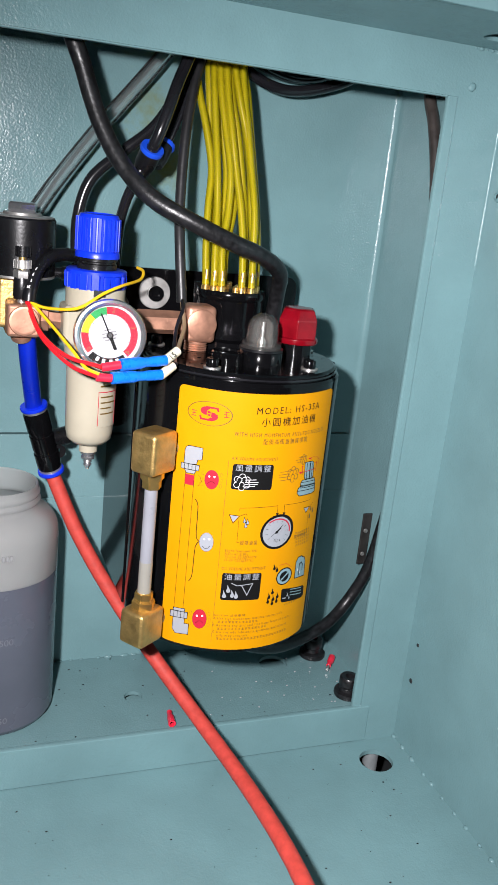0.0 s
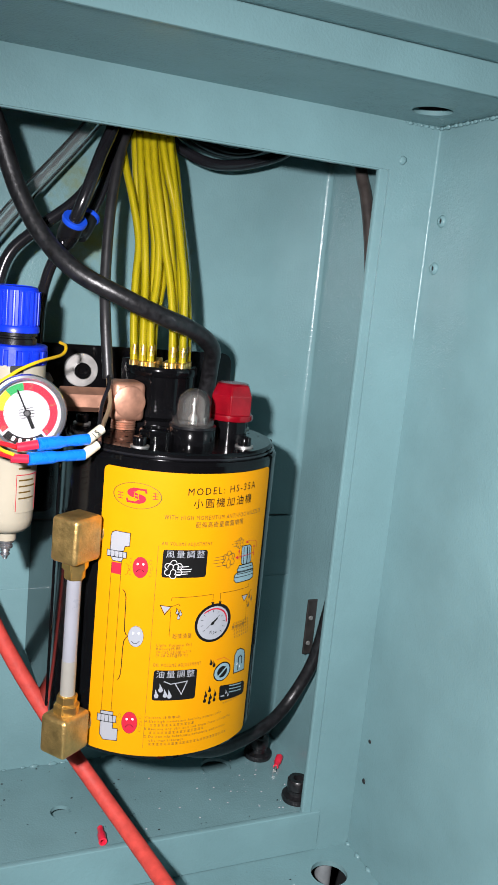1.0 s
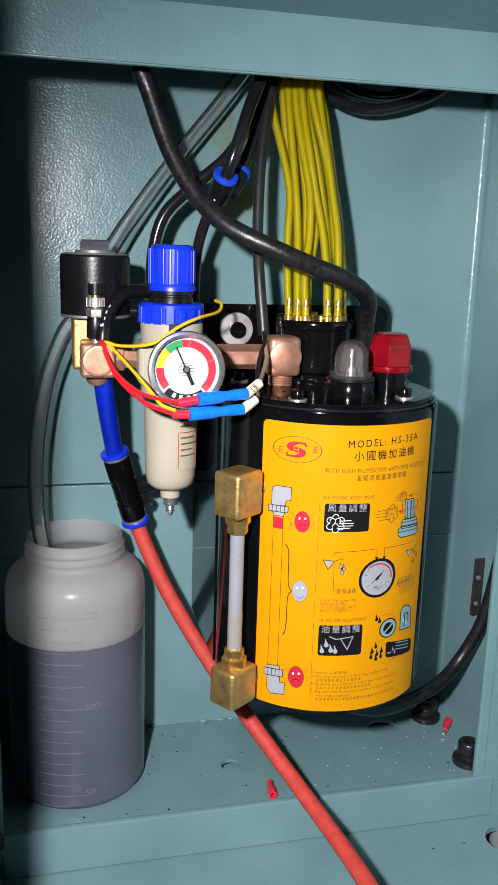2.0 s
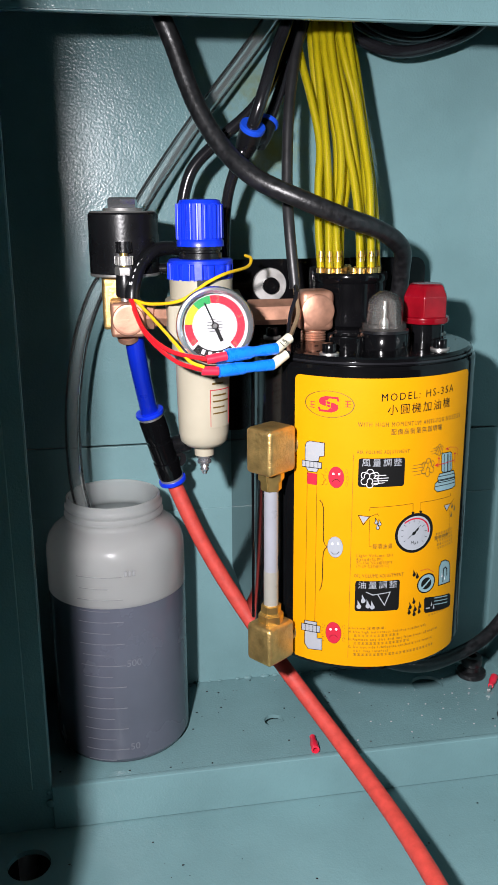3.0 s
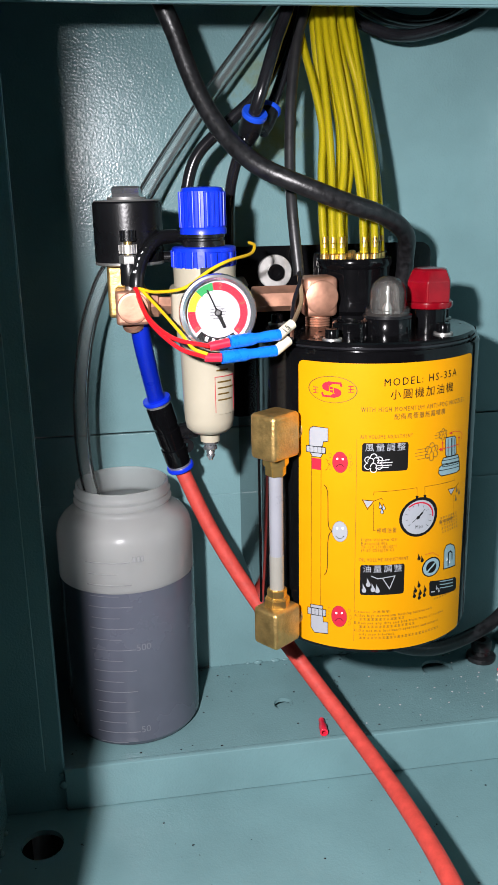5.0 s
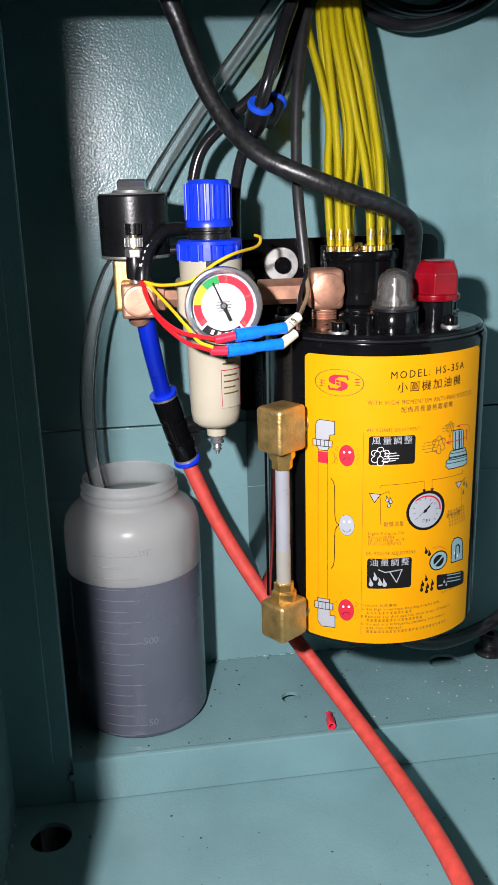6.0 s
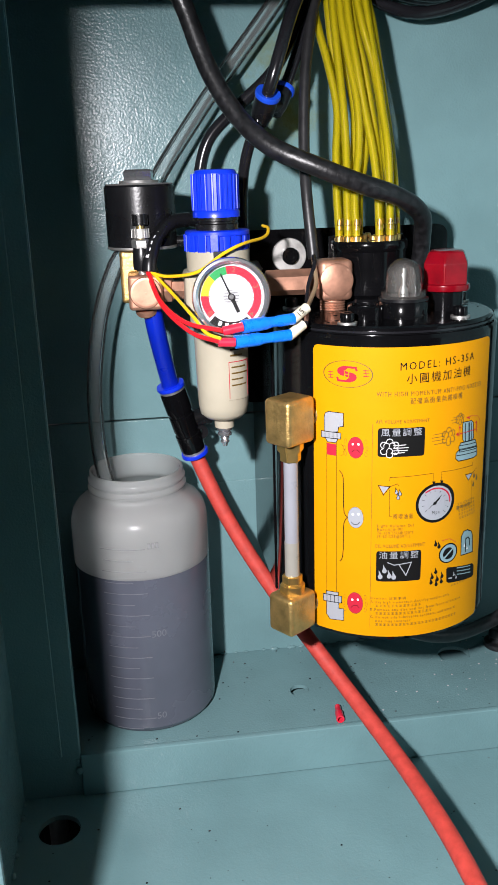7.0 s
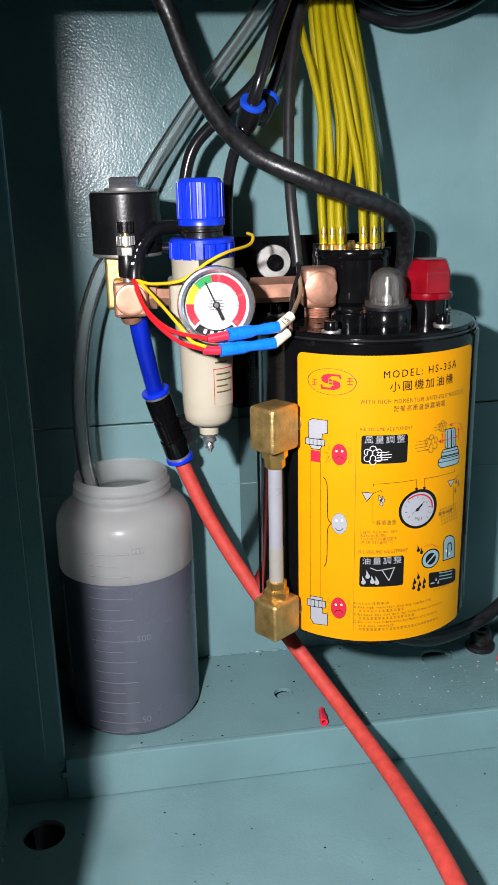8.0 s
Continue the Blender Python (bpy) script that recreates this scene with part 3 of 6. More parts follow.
def breather_dome():
    cx, cy = -0.0318, -0.206
    t = thing("sight_dome", (cx, cy, LID), "clear plastic domed sight cap in a black ring", "sight dome")
    m = Matrix.Translation((cx, cy, 0))
    bm = lathe(B(), [(0, LID), (0.0150, LID), (0.0150, 0.3095), (0.0142, 0.3105), (0, 0.3105)], m, 40)
    part("ring_nut", bm, M["black_gloss"], t)
    bm = lathe(B(), [(0, 0.3103), (0.0150, 0.3103), (0.0150, 0.3120), (0, 0.3120)], m, 40)
    part("ring", bm, M["black_plastic"], t)
    prof = [(0, 0.3120), (0.0136, 0.3120), (0.0136, 0.3160), (0.0110, 0.3162), (0.0107, 0.3250)]
    prof += [(0.0107 * math.cos(a), 0.3250 + 0.0102 * math.sin(a)) for a in [radians(d) for d in (15, 30, 45, 60, 75)]] + [(0, 0.3352)]
    inner = [(0, 0.3342)] + [(0.0096 * math.cos(a), 0.3245 + 0.0096 * math.sin(a)) for a in [radians(d) for d in (75, 60, 45, 30, 15)]] + [(0.0096, 0.3245), (0.0096, 0.3130), (0, 0.3130)]
    bm = lathe(B(), prof, m, 40)
    lathe(bm, inner, m, 40)
    part("dome", bm, M["clear_dome"], t, "clear plastic dome")
    bm = lathe(B(), [(0, 0.3125), (0.0030, 0.3125), (0.0030, 0.3165), (0.0012, 0.3190), (0.0012, 0.3290), (0, 0.3290)], m, 16)
    part("drip_pin", bm, M["steel"], t)
    return t


breather_dome()


def sight_gauge():
    gx, gy = -0.1062, -0.2275
    t = thing("level_gauge", (gx, gy, 0.11), "brass oil level gauge with a milky sight tube on the tank", "level gauge")
    m = Matrix.Translation((gx, gy, 0))
    bm = lathe(B(), [(0, 0.139), (0.0044, 0.139), (0.0044, 0.231), (0, 0.231)], m, 24)
    part("sight_tube", bm, M["sight"], t, "milky clear sight tube")
    bm = lathe(B(), [(0, 0.1385), (0.0046, 0.1385), (0.0046, 0.168), (0, 0.168)], m, 24)
    part("oil_column", bm, M["sight_oil"], t)
    d = Vector((OX - gx, OY - gy, 0)).normalized()
    turn = Matrix.Rotation(math.atan2(d.y, d.x), 4, "Z")
    for z0, z1, nz, name in ((0.2320, 0.2600, (0.2205, 0.2325), "upper"), (0.1085, 0.1340, (0.1335, 0.1455), "lower")):
        e = m @ turn
        bm = box(B(), -0.0120, 0.0115, -0.0100, 0.0100, z0, z1, 0.0028, e, 4)
        el = part("elbow", bm, M["brass"], t, "worn brass elbow block")
        zc = (z0 + z1) / 2
        q = e @ along((0.0112, 0, zc), (0.05, 0, zc))
        prof = [(0, 0)]
        for k in range(6):
            prof += [(0.0068, 0.0009 * 2 * k), (0.0062, 0.0009 * (2 * k + 1))]
        prof += [(0.0062, 0.03), (0, 0.03)]
        part("threaded_stub", lathe(B(), prof, q, 28), M["brass"], t)
        h0, h1 = nz
        mid = (h0 + h1) / 2
        up = name == "upper"
        a, b = ((0.0066, 0.0082) if up else (0.0082, 0.0066))
        bm = lathe(B(), [(0, h0), (a, h0), (a, mid), (b, mid + 0.0004), (b, h1), (0, h1)], m, sides=6)
        bmesh.ops.bevel(bm, geom=list(bm.edges), offset=0.0005, segments=2, affect="EDGES")
        part("gland_nut", bm, M["brass_bright"], t)
    return t


sight_gauge()


# ---- the air line: valve, regulator, fittings ----
def copper_line():
    t = thing("copper_elbow", (-0.0625, -0.152, LID), "raw copper elbow fitting on the oiler lid", "fitting")
    bm = box(B(), -0.0765, -0.0548, -0.1760, -0.1550, 0.3072, 0.3328, 0.0036, None, 4)
    part("block", bm, M["copper"], t)
    f = along((-0.0656, -0.1757, 0.3200), (-0.0656, -0.3, 0.3200))
    part("turned_face", lathe(B(), [(0, 0.0012), (0.0095, 0.0012), (0.0106, 0.0006), (0.0108, 0)], f, 40), M["copper"], t, "round turned copper face")
    m = Matrix.Translation((-0.0656, -0.1640, 0))
    prof = [(0, LID)]
    for k in range(4):
        prof += [(0.0083, LID + 0.0016 * k + 0.0002), (0.0076, LID + 0.0016 * k + 0.001)]
    prof += [(0.0076, 0.3075), (0, 0.3075)]
    part("threaded_stub", lathe(B(), prof, m, 32), M["copper"], t)
    t2 = thing("copper_nipple", (-0.09, -0.150, 0.318), "raw copper hexagonal nipple between regulator and elbow", "fitting")
    m = along((-0.1215, -0.1640, 0.3190), (-0.0730, -0.1640, 0.3190))
    bm = lathe(B(), [(0, 0), (0.0052, 0), (0.0052, 0.014), (0, 0.014)], m, 24)
    part("stub", bm, M["copper"], t2)
    m6 = m @ pose(0, 0, 0.0125, 0, 0, 30)
    bm = lathe(B(), [(0, 0), (0.0078, 0), (0.0082, 0.0008), (0.0082, 0.034), (0.0078, 0.0348), (0, 0.0348)], m6, sides=6)
    part("hex", bm, M["copper"], t2)


copper_line()


def regulator():
    cx, cy = -0.1405, -0.180
    t = thing("air_regulator", (cx, cy, 0.235), "cream filter regulator with a blue adjusting knob", "regulator")
    m = Matrix.Translation((cx, cy, 0))
    bm = lathe(B(), [(0, 0.3615), (0.0142, 0.3615), (0.0142, 0.3645), (0.0135, 0.3655), (0.0132, 0.3655), (0.0129, 0.3862), (0.0120, 0.3882), (0.0095, 0.3888), (0.009, 0.3880), (0, 0.3880)], m, 56)
    knob = part("knob", bm, M["blue"], t, "ribbed blue plastic knob")
    for k in range(26):
        a = 2 * math.pi * k / 26
        q = m @ Matrix.Rotation(a, 4, "Z")
        bm = box(B(), 0.0125, 0.0141, -0.00085, 0.00085, 0.3660, 0.3858, 0.0004, q)
        part("rib", bm, M["blue"], knob)
    bm = lathe(B(), [(0, 0.352), (0.0128, 0.352), (0.0128, 0.3575), (0.0118, 0.358), (0.0118, 0.3590), (0.0130, 0.3595), (0.0130, 0.3620), (0, 0.3620)], m, 40)
    part("neck", bm, M["black_plastic"], t)
    bm = lathe(B(), [(0, 0.3425), (0.0178, 0.3425), (0.0178, 0.3510), (0.0195, 0.3514), (0.0195, 0.3535), (0.0185, 0.3542), (0, 0.3542)], m, 56)
    collar = part("collar", bm, M["blue"], t, "notched blue collar ring")
    for k in range(16):
        a = 2 * math.pi * (k + 0.5) / 16
        q = m @ Matrix.Rotation(a, 4, "Z")
        part("lug", box(B(), 0.0170, 0.0196, -0.0022, 0.0022, 0.3428, 0.3513, 0.0006, q), M["blue"], collar)
    bm = lathe(B(), [(0, 0.2955), (0.0180, 0.2955), (0.0186, 0.2965), (0.0192, 0.3425), (0, 0.3425)], m, 56)
    body = part("body", bm, M["cream"], t, "cream enamelled body")
    bm = box(B(), cx - 0.0215, cx + 0.0215, cy - 0.0135, cy + 0.0135, 0.3050, 0.3310, 0.003, None, 3)
    part("port_block", bm, M["cream"], t)
    bm = box(B(), cx - 0.0045, cx + 0.0030, cy - 0.0199, cy - 0.0180, 0.3385, 0.3428, 0.0004)
    part("slot", bm, M["hollow_shade"], t)
    bm = lathe(B(), [(0, 0.2310), (0.0062, 0.2310), (0.0064, 0.2370), (0.0115, 0.2378), (0.0148, 0.2410), (0.0158, 0.2460), (0.0162, 0.2560), (0.0170, 0.2955), (0, 0.2955)], m, 56)
    part("bowl", bm, M["cream"], t, "cream enamelled bowl")
    bm = lathe(B(), [(0, 0.2308), (0.0050, 0.2308), (0.0050, 0.2290), (0.0030, 0.2285), (0.0045, 0.2268), (0.0045, 0.2255), (0.0022, 0.2250), (0.0030, 0.2232), (0.0020, 0.2225), (0.0030, 0.2210), (0.0018, 0.2195), (0.0014, 0.2180), (0, 0.2180)], m, 24)
    part("drain_nipple", bm, M["chrome"], t, "barbed steel drain nipple")
    # warning sticker on the bowl
    def ring_patch(a0, a1, z0, z1, r, name, mat, par):
        bm = B()
        n = 12
        vs = []
        for i in range(n + 1):
            a = radians(a0 + (a1 - a0) * i / n)
            vs.append([bm.verts.new((cx + rr * math.sin(a), cy - rr * math.cos(a), z)) for rr, z in ((r, z0), (r, z1), (r - 0.0004, z1), (r - 0.0004, z0))])
        for p, q in zip(vs, vs[1:]):
            for k in range(4):
                bm.faces.new((p[k], q[k], q[(k + 1) % 4], p[(k + 1) % 4]))
        bm.faces.new(vs[0])
        bm.faces.new(vs[-1][::-1])
        return part(name, bm, mat, par)

    rb = lambda z: 0.0162 + (z - 0.256) * 0.02 + 0.00025
    st = ring_patch(5, 66, 0.2520, 0.2850, rb(0.268), "sticker", M["cream"], t)
    for z in (0.2532, 0.2758):
        ring_patch(8, 63, z, z + 0.0004, rb(z) + 0.0002, "printed_frame", M["ink_red"], st)
    for a in (8, 62):
        ring_patch(a, a + 1.2, 0.2532, 0.2762, rb(0.265) + 0.0002, "printed_frame", M["ink_red"], st)
    for k, (a1, z) in enumerate(((50, 0.2722), (58, 0.2684), (44, 0.2646), (55, 0.2608), (36, 0.2570))):
        ring_patch(14, a1, z, z + 0.0009, rb(z) + 0.0002, "printed_bar", M["ink_brown"], st)
    ring_patch(12, 48, 0.2832, 0.2844, rb(0.283) + 0.0003, "printed_bar", M["ink"], st)
    ring_patch(12, 40, 0.2796, 0.2806, rb(0.28) + 0.0003, "printed_bar", M["ink_brown"], st)
    return t


regulator()


def flat_disc_sector(r0, r1, a0, a1, z, thick, m, n=24):
    """A ring sector lying across the z axis of m, a0 to a1 in degrees clockwise from its top."""
    bm = B()
    vs = []
    for i in range(n + 1):
        a = radians(a0 + (a1 - a0) * i / n)
        s, c = math.sin(a), math.cos(a)
        vs.append([bm.verts.new(m @ Vector((r * s, r * c, zz))) for r, zz in ((r0, z), (r1, z), (r1, z + thick), (r0, z + thick))])
    for p, q in zip(vs, vs[1:]):
        for k in range(4):
            bm.faces.new((p[k], q[k], q[(k + 1) % 4], p[(k + 1) % 4]))
    bm.faces.new(vs[0])
    bm.faces.new(vs[-1][::-1])
    return bm


def pressure_gauge():
    c = Vector((-0.1378, -0.2200, 0.3188))
    t = thing("pressure_gauge", c, "round chrome pressure gauge with a white, red and green dial", "gauge")
    # face turned a little to the viewer: local z points out of the dial, local y up
    n = Vector((-0.10, -1.0, 0.10)).normalized()
    up = (Vector((0, 0, 1)) - n * n.z).normalized()
    m = Matrix.Translation(c) @ Matrix((up.cross(n), up, n)).transposed().to_4x4() @ pose(0, 0, 0, 0, 0, -3)
    bm = lathe(B(), [(0, -0.014), (0.0195, -0.014), (0.0208, -0.012), (0.0208, 0.002), (0, 0.002)], m, 64)
    part("case", bm, M["black_plastic"], t)
    bm = lathe(B(), [(0.0190, 0.0015), (0.0216, -0.001), (0.0222, 0.002), (0.0222, 0.0065), (0.0214, 0.0082), (0.0200, 0.0086), (0.0186, 0.0076), (0.0184, 0.0030)], m, 72)
    part("bezel", bm, M["chrome"], t, "polished chrome bezel")
    bm = lathe(B(), [(0, 0.0018), (0.0188, 0.0018), (0.0188, 0.0024), (0, 0.0024)], m, 56)
    dial = part("dial_plate", bm, M["dial"], t, "white dial with coloured ring")
    for a0, a1, key in ((-135, -90, "ink_red"), (-90, -48, "dial_yellow"), (-48, -12, "dial_green"), (-12, 135, "ink_red")):
        part("colour_band", flat_disc_sector(0.0128, 0.0172, a0, a1, 0.0024, 0.00012, m), M[key], dial)
    part("colour_band", flat_disc_sector(0.0142, 0.0186, 140, 220, 0.0024, 0.00014, m), M["ink"], dial)
    for a in (158, 172, 188, 202):
        q = m @ Matrix.Rotation(-radians(a), 4, "Z")
        part("printed_bar", box(B(), -0.0009, 0.0009, 0.0150, 0.0176, 0.00254, 0.00262, 0, q), M["ink_white"], dial)
    for k in range(9):
        y = -0.0034 + 0.00085 * k
        w = math.sqrt(max(0, 0.0046 ** 2 - (y - 0.0) ** 2))
        part("printed_line", box(B(), -w, w, y - 0.00013, y + 0.00013, 0.0024, 0.00248, 0, m), M["ink"], dial)
    for a in range(-120, 130, 15):
        q = m @ Matrix.Rotation(-radians(a), 4, "Z")
        part("tick", box(B(), -0.00012, 0.00012, 0.0118, 0.0130, 0.0024, 0.00252, 0, q), M["ink"], dial)
    for txt, a in (("0", -129), ("2", 4), ("3", 66), ("4", 128)):
        cu = bpy.data.curves.new("dial_figure", "FONT")
        cu.body, cu.size, cu.align_x, cu.align_y = txt, 0.0042, "CENTER", "CENTER"
        tmp = new("dial_figure_source", cu)
        me = bpy.data.meshes.new_from_object(tmp.evaluated_get(bpy.context.evaluated_depsgraph_get()))
        bpy.data.objects.remove(tmp)
        bm = B()
        bm.from_mesh(me)
        bm.transform(m @ Matrix.Rotation(-radians(a), 4, "Z") @ Matrix.Translation((0, 0.0150, 0.00262)))
        part("printed_figure", bm, M["ink_brown"], dial, smooth=0)
    q = m @ Matrix.Rotation(radians(27), 4, "Z")
    bm = box(B(), -0.0004, 0.0004, -0.002, 0.0142, 0.0034, 0.0038, 0.0001, q)
    box(bm, -0.0010, 0.0010, -0.0095, -0.001, 0.0034, 0.0038, 0.0002, q)
    nd = part("needle", bm, M["ink"], t)
    bm = lathe(B(), [(0, 0.0024), (0.0020, 0.0024), (0.0020, 0.0044), (0.0014, 0.0050), (0, 0.0050)], m, 24)
    part("hub", bm, M["cable_grey"], t)
    bm = lathe(B(), [(0, 0.0060), (0.0185, 0.0060), (0.0185, 0.0066), (0, 0.0066)], m, 48)
    g = part("glass", bm, M["glass"], t)
    g.visible_shadow = False
    bm = lathe(B(), [(0, 0), (0.006, 0), (0.006, 0.03), (0, 0.03)], along((c.x, c.y + 0.010, c.z), (c.x, c.y + 0.05, c.z)), 24)
    part("stem", bm, M["brass"], t)
    return t


pressure_gauge()


def solenoid():
    cx, cy = -0.1850, -0.1500
    t = thing("solenoid_valve", (cx, cy, 0.31), "black solenoid valve on a brass body", "valve")
    m = Matrix.Translation((cx, cy, 0))
    bm = lathe(B(), [(0, 0.3440), (0.0210, 0.3440), (0.0217, 0.3450), (0.0217, 0.3800), (0.0208, 0.3812), (0, 0.3812)], m, 64)
    part("coil", bm, M["black_plastic"], t, "black coil housing")
    bm = lathe(B(), [(0, 0.3425), (0.0205, 0.3425), (0.0218, 0.3432), (0.0218, 0.3446), (0, 0.3446)], m, 64)
    part("bottom_plate", bm, M["steel"], t)
    bm = lathe(B(), [(0, 0.3810), (0.0204, 0.3810), (0.0207, 0.3815), (0.0203, 0.3820), (0.0125, 0.3822), (0.0120, 0.3838), (0, 0.3838)], m, 64)
    part("top_plate", bm, M["steel"], t)
    bm = lathe(B(), [(0, 0.3836), (0.0092, 0.3836), (0.0097, 0.3842), (0.0097, 0.3890), (0.0084, 0.3903), (0, 0.3903)], m @ pose(0, 0, 0, 0, 0, 20), sides=6)
    part("nut", bm, M["chrome"], t)
    bm = box(B(), cx - 0.0150, cx + 0.0060, cy - 0.0110, cy + 0.011, 0.3100, 0.3425, 0.002, None, 3)
    box(bm, cx - 0.0105, cx + 0.0090, cy - 0.0150, cy + 0.013, 0.3060, 0.3300, 0.002, None, 3)
    part("brass_body", bm, M["brass"], t, "dull brass valve body")
    bm = lathe(B(), [(0, 0), (0.0046, 0), (0.0046, 0.004), (0.0036, 0.0046), (0.0036, 0.03), (0, 0.03)], along((cx + 0.0305, cy + 0.0, 0.3465), (cx + 0.01, cy + 0.0, 0.3465)), 20)
    part("cable_gland", bm, M["black_plastic"], t)
    return t


solenoid()


def copper_tee():
    t = thing("copper_tee", (-0.1853, -0.172, 0.308), "square copper outlet fitting under the solenoid valve", "fitting")
    bm = box(B(), -0.1958, -0.1750, -0.1830, -0.1610, 0.3080, 0.3290, 0.0022, None, 3)
    part("block", bm, M["copper"], t)
    m = along((-0.1854, -0.1828, 0.3186), (-0.1854, -0.3, 0.3186))
    bm = B()
    prof = [(0, 0.0012)]
    for k in range(7):
        prof += [(0.0012 * (k + 0.4), 0.0012), (0.0012 * (k + 0.9), 0.00112)]
    prof += [(0.0092, 0.0010), (0.0098, 0.0)]
    part("turned_face", lathe(bm, prof, m, 40), M["copper"], t, "copper face with turning rings")
    m = along((-0.1755, -0.1700, 0.3185), (-0.158, -0.1740, 0.3185))
    part("hex", lathe(B(), [(0, 0), (0.0078, 0), (0.0078, 0.007), (0.006, 0.0075), (0.006, 0.018), (0, 0.018)], m, sides=6), M["copper"], t)
    m = along((-0.1858, -0.1685, 0.3090), (-0.1835, -0.1610, 0.2980))
    part("spigot", lathe(B(), [(0, 0), (0.0070, 0), (0.0070, 0.004), (0, 0.004)], m, 28), M["copper"], t)
    # needle valve on top
    v = thing("needle_valve", (-0.1862, -0.173, 0.329), "small needle valve with a knurled knob", "valve")
    m = Matrix.Translation((-0.1862, -0.1730, 0))
    part("stem", lathe(B(), [(0, 0.3285), (0.0028, 0.3285), (0.0028, 0.3320), (0, 0.3320)], m, 16), M["steel"], v)
    part("housing", lathe(B(), [(0, 0.3315), (0.0052, 0.3315), (0.0058, 0.3330), (0.0056, 0.3420), (0.0050, 0.3450), (0, 0.3450)], m, 28), M["black_plastic"], v)
    part("hex_nut", lathe(B(), [(0, 0.3445), (0.0056, 0.3445), (0.0058, 0.3452), (0.0058, 0.3490), (0.0050, 0.3498), (0, 0.3498)], m, sides=6), M["steel"], v)

    def knurled(z0, z1, r):
        bm = lathe(B(), [(0, z0), (r * 0.88, z0), (r * 0.88, z1), (0, z1)], m, 28)
        for k in range(18):
            box(bm, r * 0.84, r, -r * 0.075, r * 0.075, z0 + 0.0002, z1 - 0.0002, 0, m @ Matrix.Rotation(2 * math.pi * k / 18, 4, "Z"))
        return bm

    part("lock_ring", knurled(0.3505, 0.3560, 0.0056), M["steel"], v)
    part("spindle", lathe(B(), [(0, 0.3495), (0.0026, 0.3495), (0.0026, 0.3590), (0, 0.3590)], m, 16), M["brass_bright"], v)
    part("knob", knurled(0.3580, 0.3645, 0.0050), M["black_plastic"], v)


copper_tee()


def push_fitting():
    a, b = Vector((-0.1716, -0.1262, 0.2470)), Vector((-0.1562, -0.1165, 0.1935))
    t = thing("push_fitting", (a + b) / 2, "black push-in tube connector with blue release collars", "fitting")
    m = along(b, a)
    ln = (a - b).length
    part("barrel", lathe(B(), [(0, 0.004), (0.0082, 0.004), (0.0090, 0.006), (0.0092, 0.018), (0.0084, 0.0185), (0.0084, 0.0215), (0.0090, 0.022), (0.0090, 0.0335), (0.0084, 0.034), (0.0084, 0.0365), (0.0092, 0.037), (0.0092, ln - 0.005), (0.0084, ln - 0.003), (0, ln - 0.003)], m, 40), M["black_gloss"], t)
    part("collar", lathe(B(), [(0.0062, 0.0), (0.0098, 0.0), (0.0100, 0.0015), (0.0096, 0.0026), (0.0062, 0.0026)], m, 40), M["blue"], t, "blue release collar")
    part("ring", lathe(B(), [(0.006, 0.0026), (0.0085, 0.0026), (0.0085, 0.0044), (0.006, 0.0044)], m, 40), M["steel"], t)
    part("collar", lathe(B(), [(0.0062, ln - 0.0012), (0.0096, ln - 0.0012), (0.0100, ln), (0.0098, ln + 0.0014), (0.0062, ln + 0.0014)], m, 40), M["blue"], t, "blue release collar")
    part("ring", lathe(B(), [(0.006, ln - 0.0034), (0.0086, ln - 0.0034), (0.0086, ln - 0.0012), (0.006, ln - 0.0012)], m, 40), M["steel"], t)
    c = (a + b) / 2
    q = along(c, c + Vector((0.03, 0.012, 0.002)))
    part("branch", lathe(B(), [(0, 0), (0.0062, 0), (0.0062, 0.014), (0.0070, 0.016), (0.0070, 0.020), (0.004, 0.021), (0.004, 0.0225), (0, 0.0225)], q, 28), M["black_plastic"], t)
    p = c + Vector((0.012, 0.004, -0.010))
    part("mounting_eye", lathe(B(), [(0.0022, -0.002), (0.0050, -0.002), (0.0050, 0.003), (0.0022, 0.003)], along(p, p + Vector((0.2, -1, 0.1))), 24), M["black_plastic"], t)
    return a, b


PA, PB = push_fitting()


def hose_thing(name, pts, r, mat, label, category="hose", group="", inner=0.0, wobble=0.0, segs=16, step=8):
    t = thing(name, pts[0], label, category, group)
    part("hose", tube(B(), pts, r, segs, step, inner, wobble=wobble), mat, t)
    return t


hose_thing("blue_air_tube", [(-0.1822, -0.1660, 0.3090), (-0.1795, -0.1555, 0.2890), (-0.1755, -0.1400, 0.2670), tuple(PA), tuple(PA + (PB - PA) * 0.2)], 0.0060, M["blue_tube"], "blue plastic air tube from the copper fitting to the connector")
hose_thing("red_air_hose", [tuple(PB + (PA - PB) * 0.15), tuple(PB), (-0.1398, -0.1259, 0.1542), (-0.1228, -0.1351, 0.1217), (-0.1046, -0.147, 0.0922), (-0.0875, -0.1629, 0.0681), (-0.0715, -0.1847, 0.0485), (-0.0566, -0.216, 0.0335), (-0.0464, -0.2514, 0.0264), (-0.0408, -0.2865, 0.0252), (-0.0382, -0.3256, 0.0276), (-0.0383, -0.3579, 0.031), (-0.0395, -0.3834, 0.0334), (-0.0420, -0.4150, 0.0365)], 0.0055, M["red_hose"], "red air hose curving down and out of the cabinet", wobble=0.02)
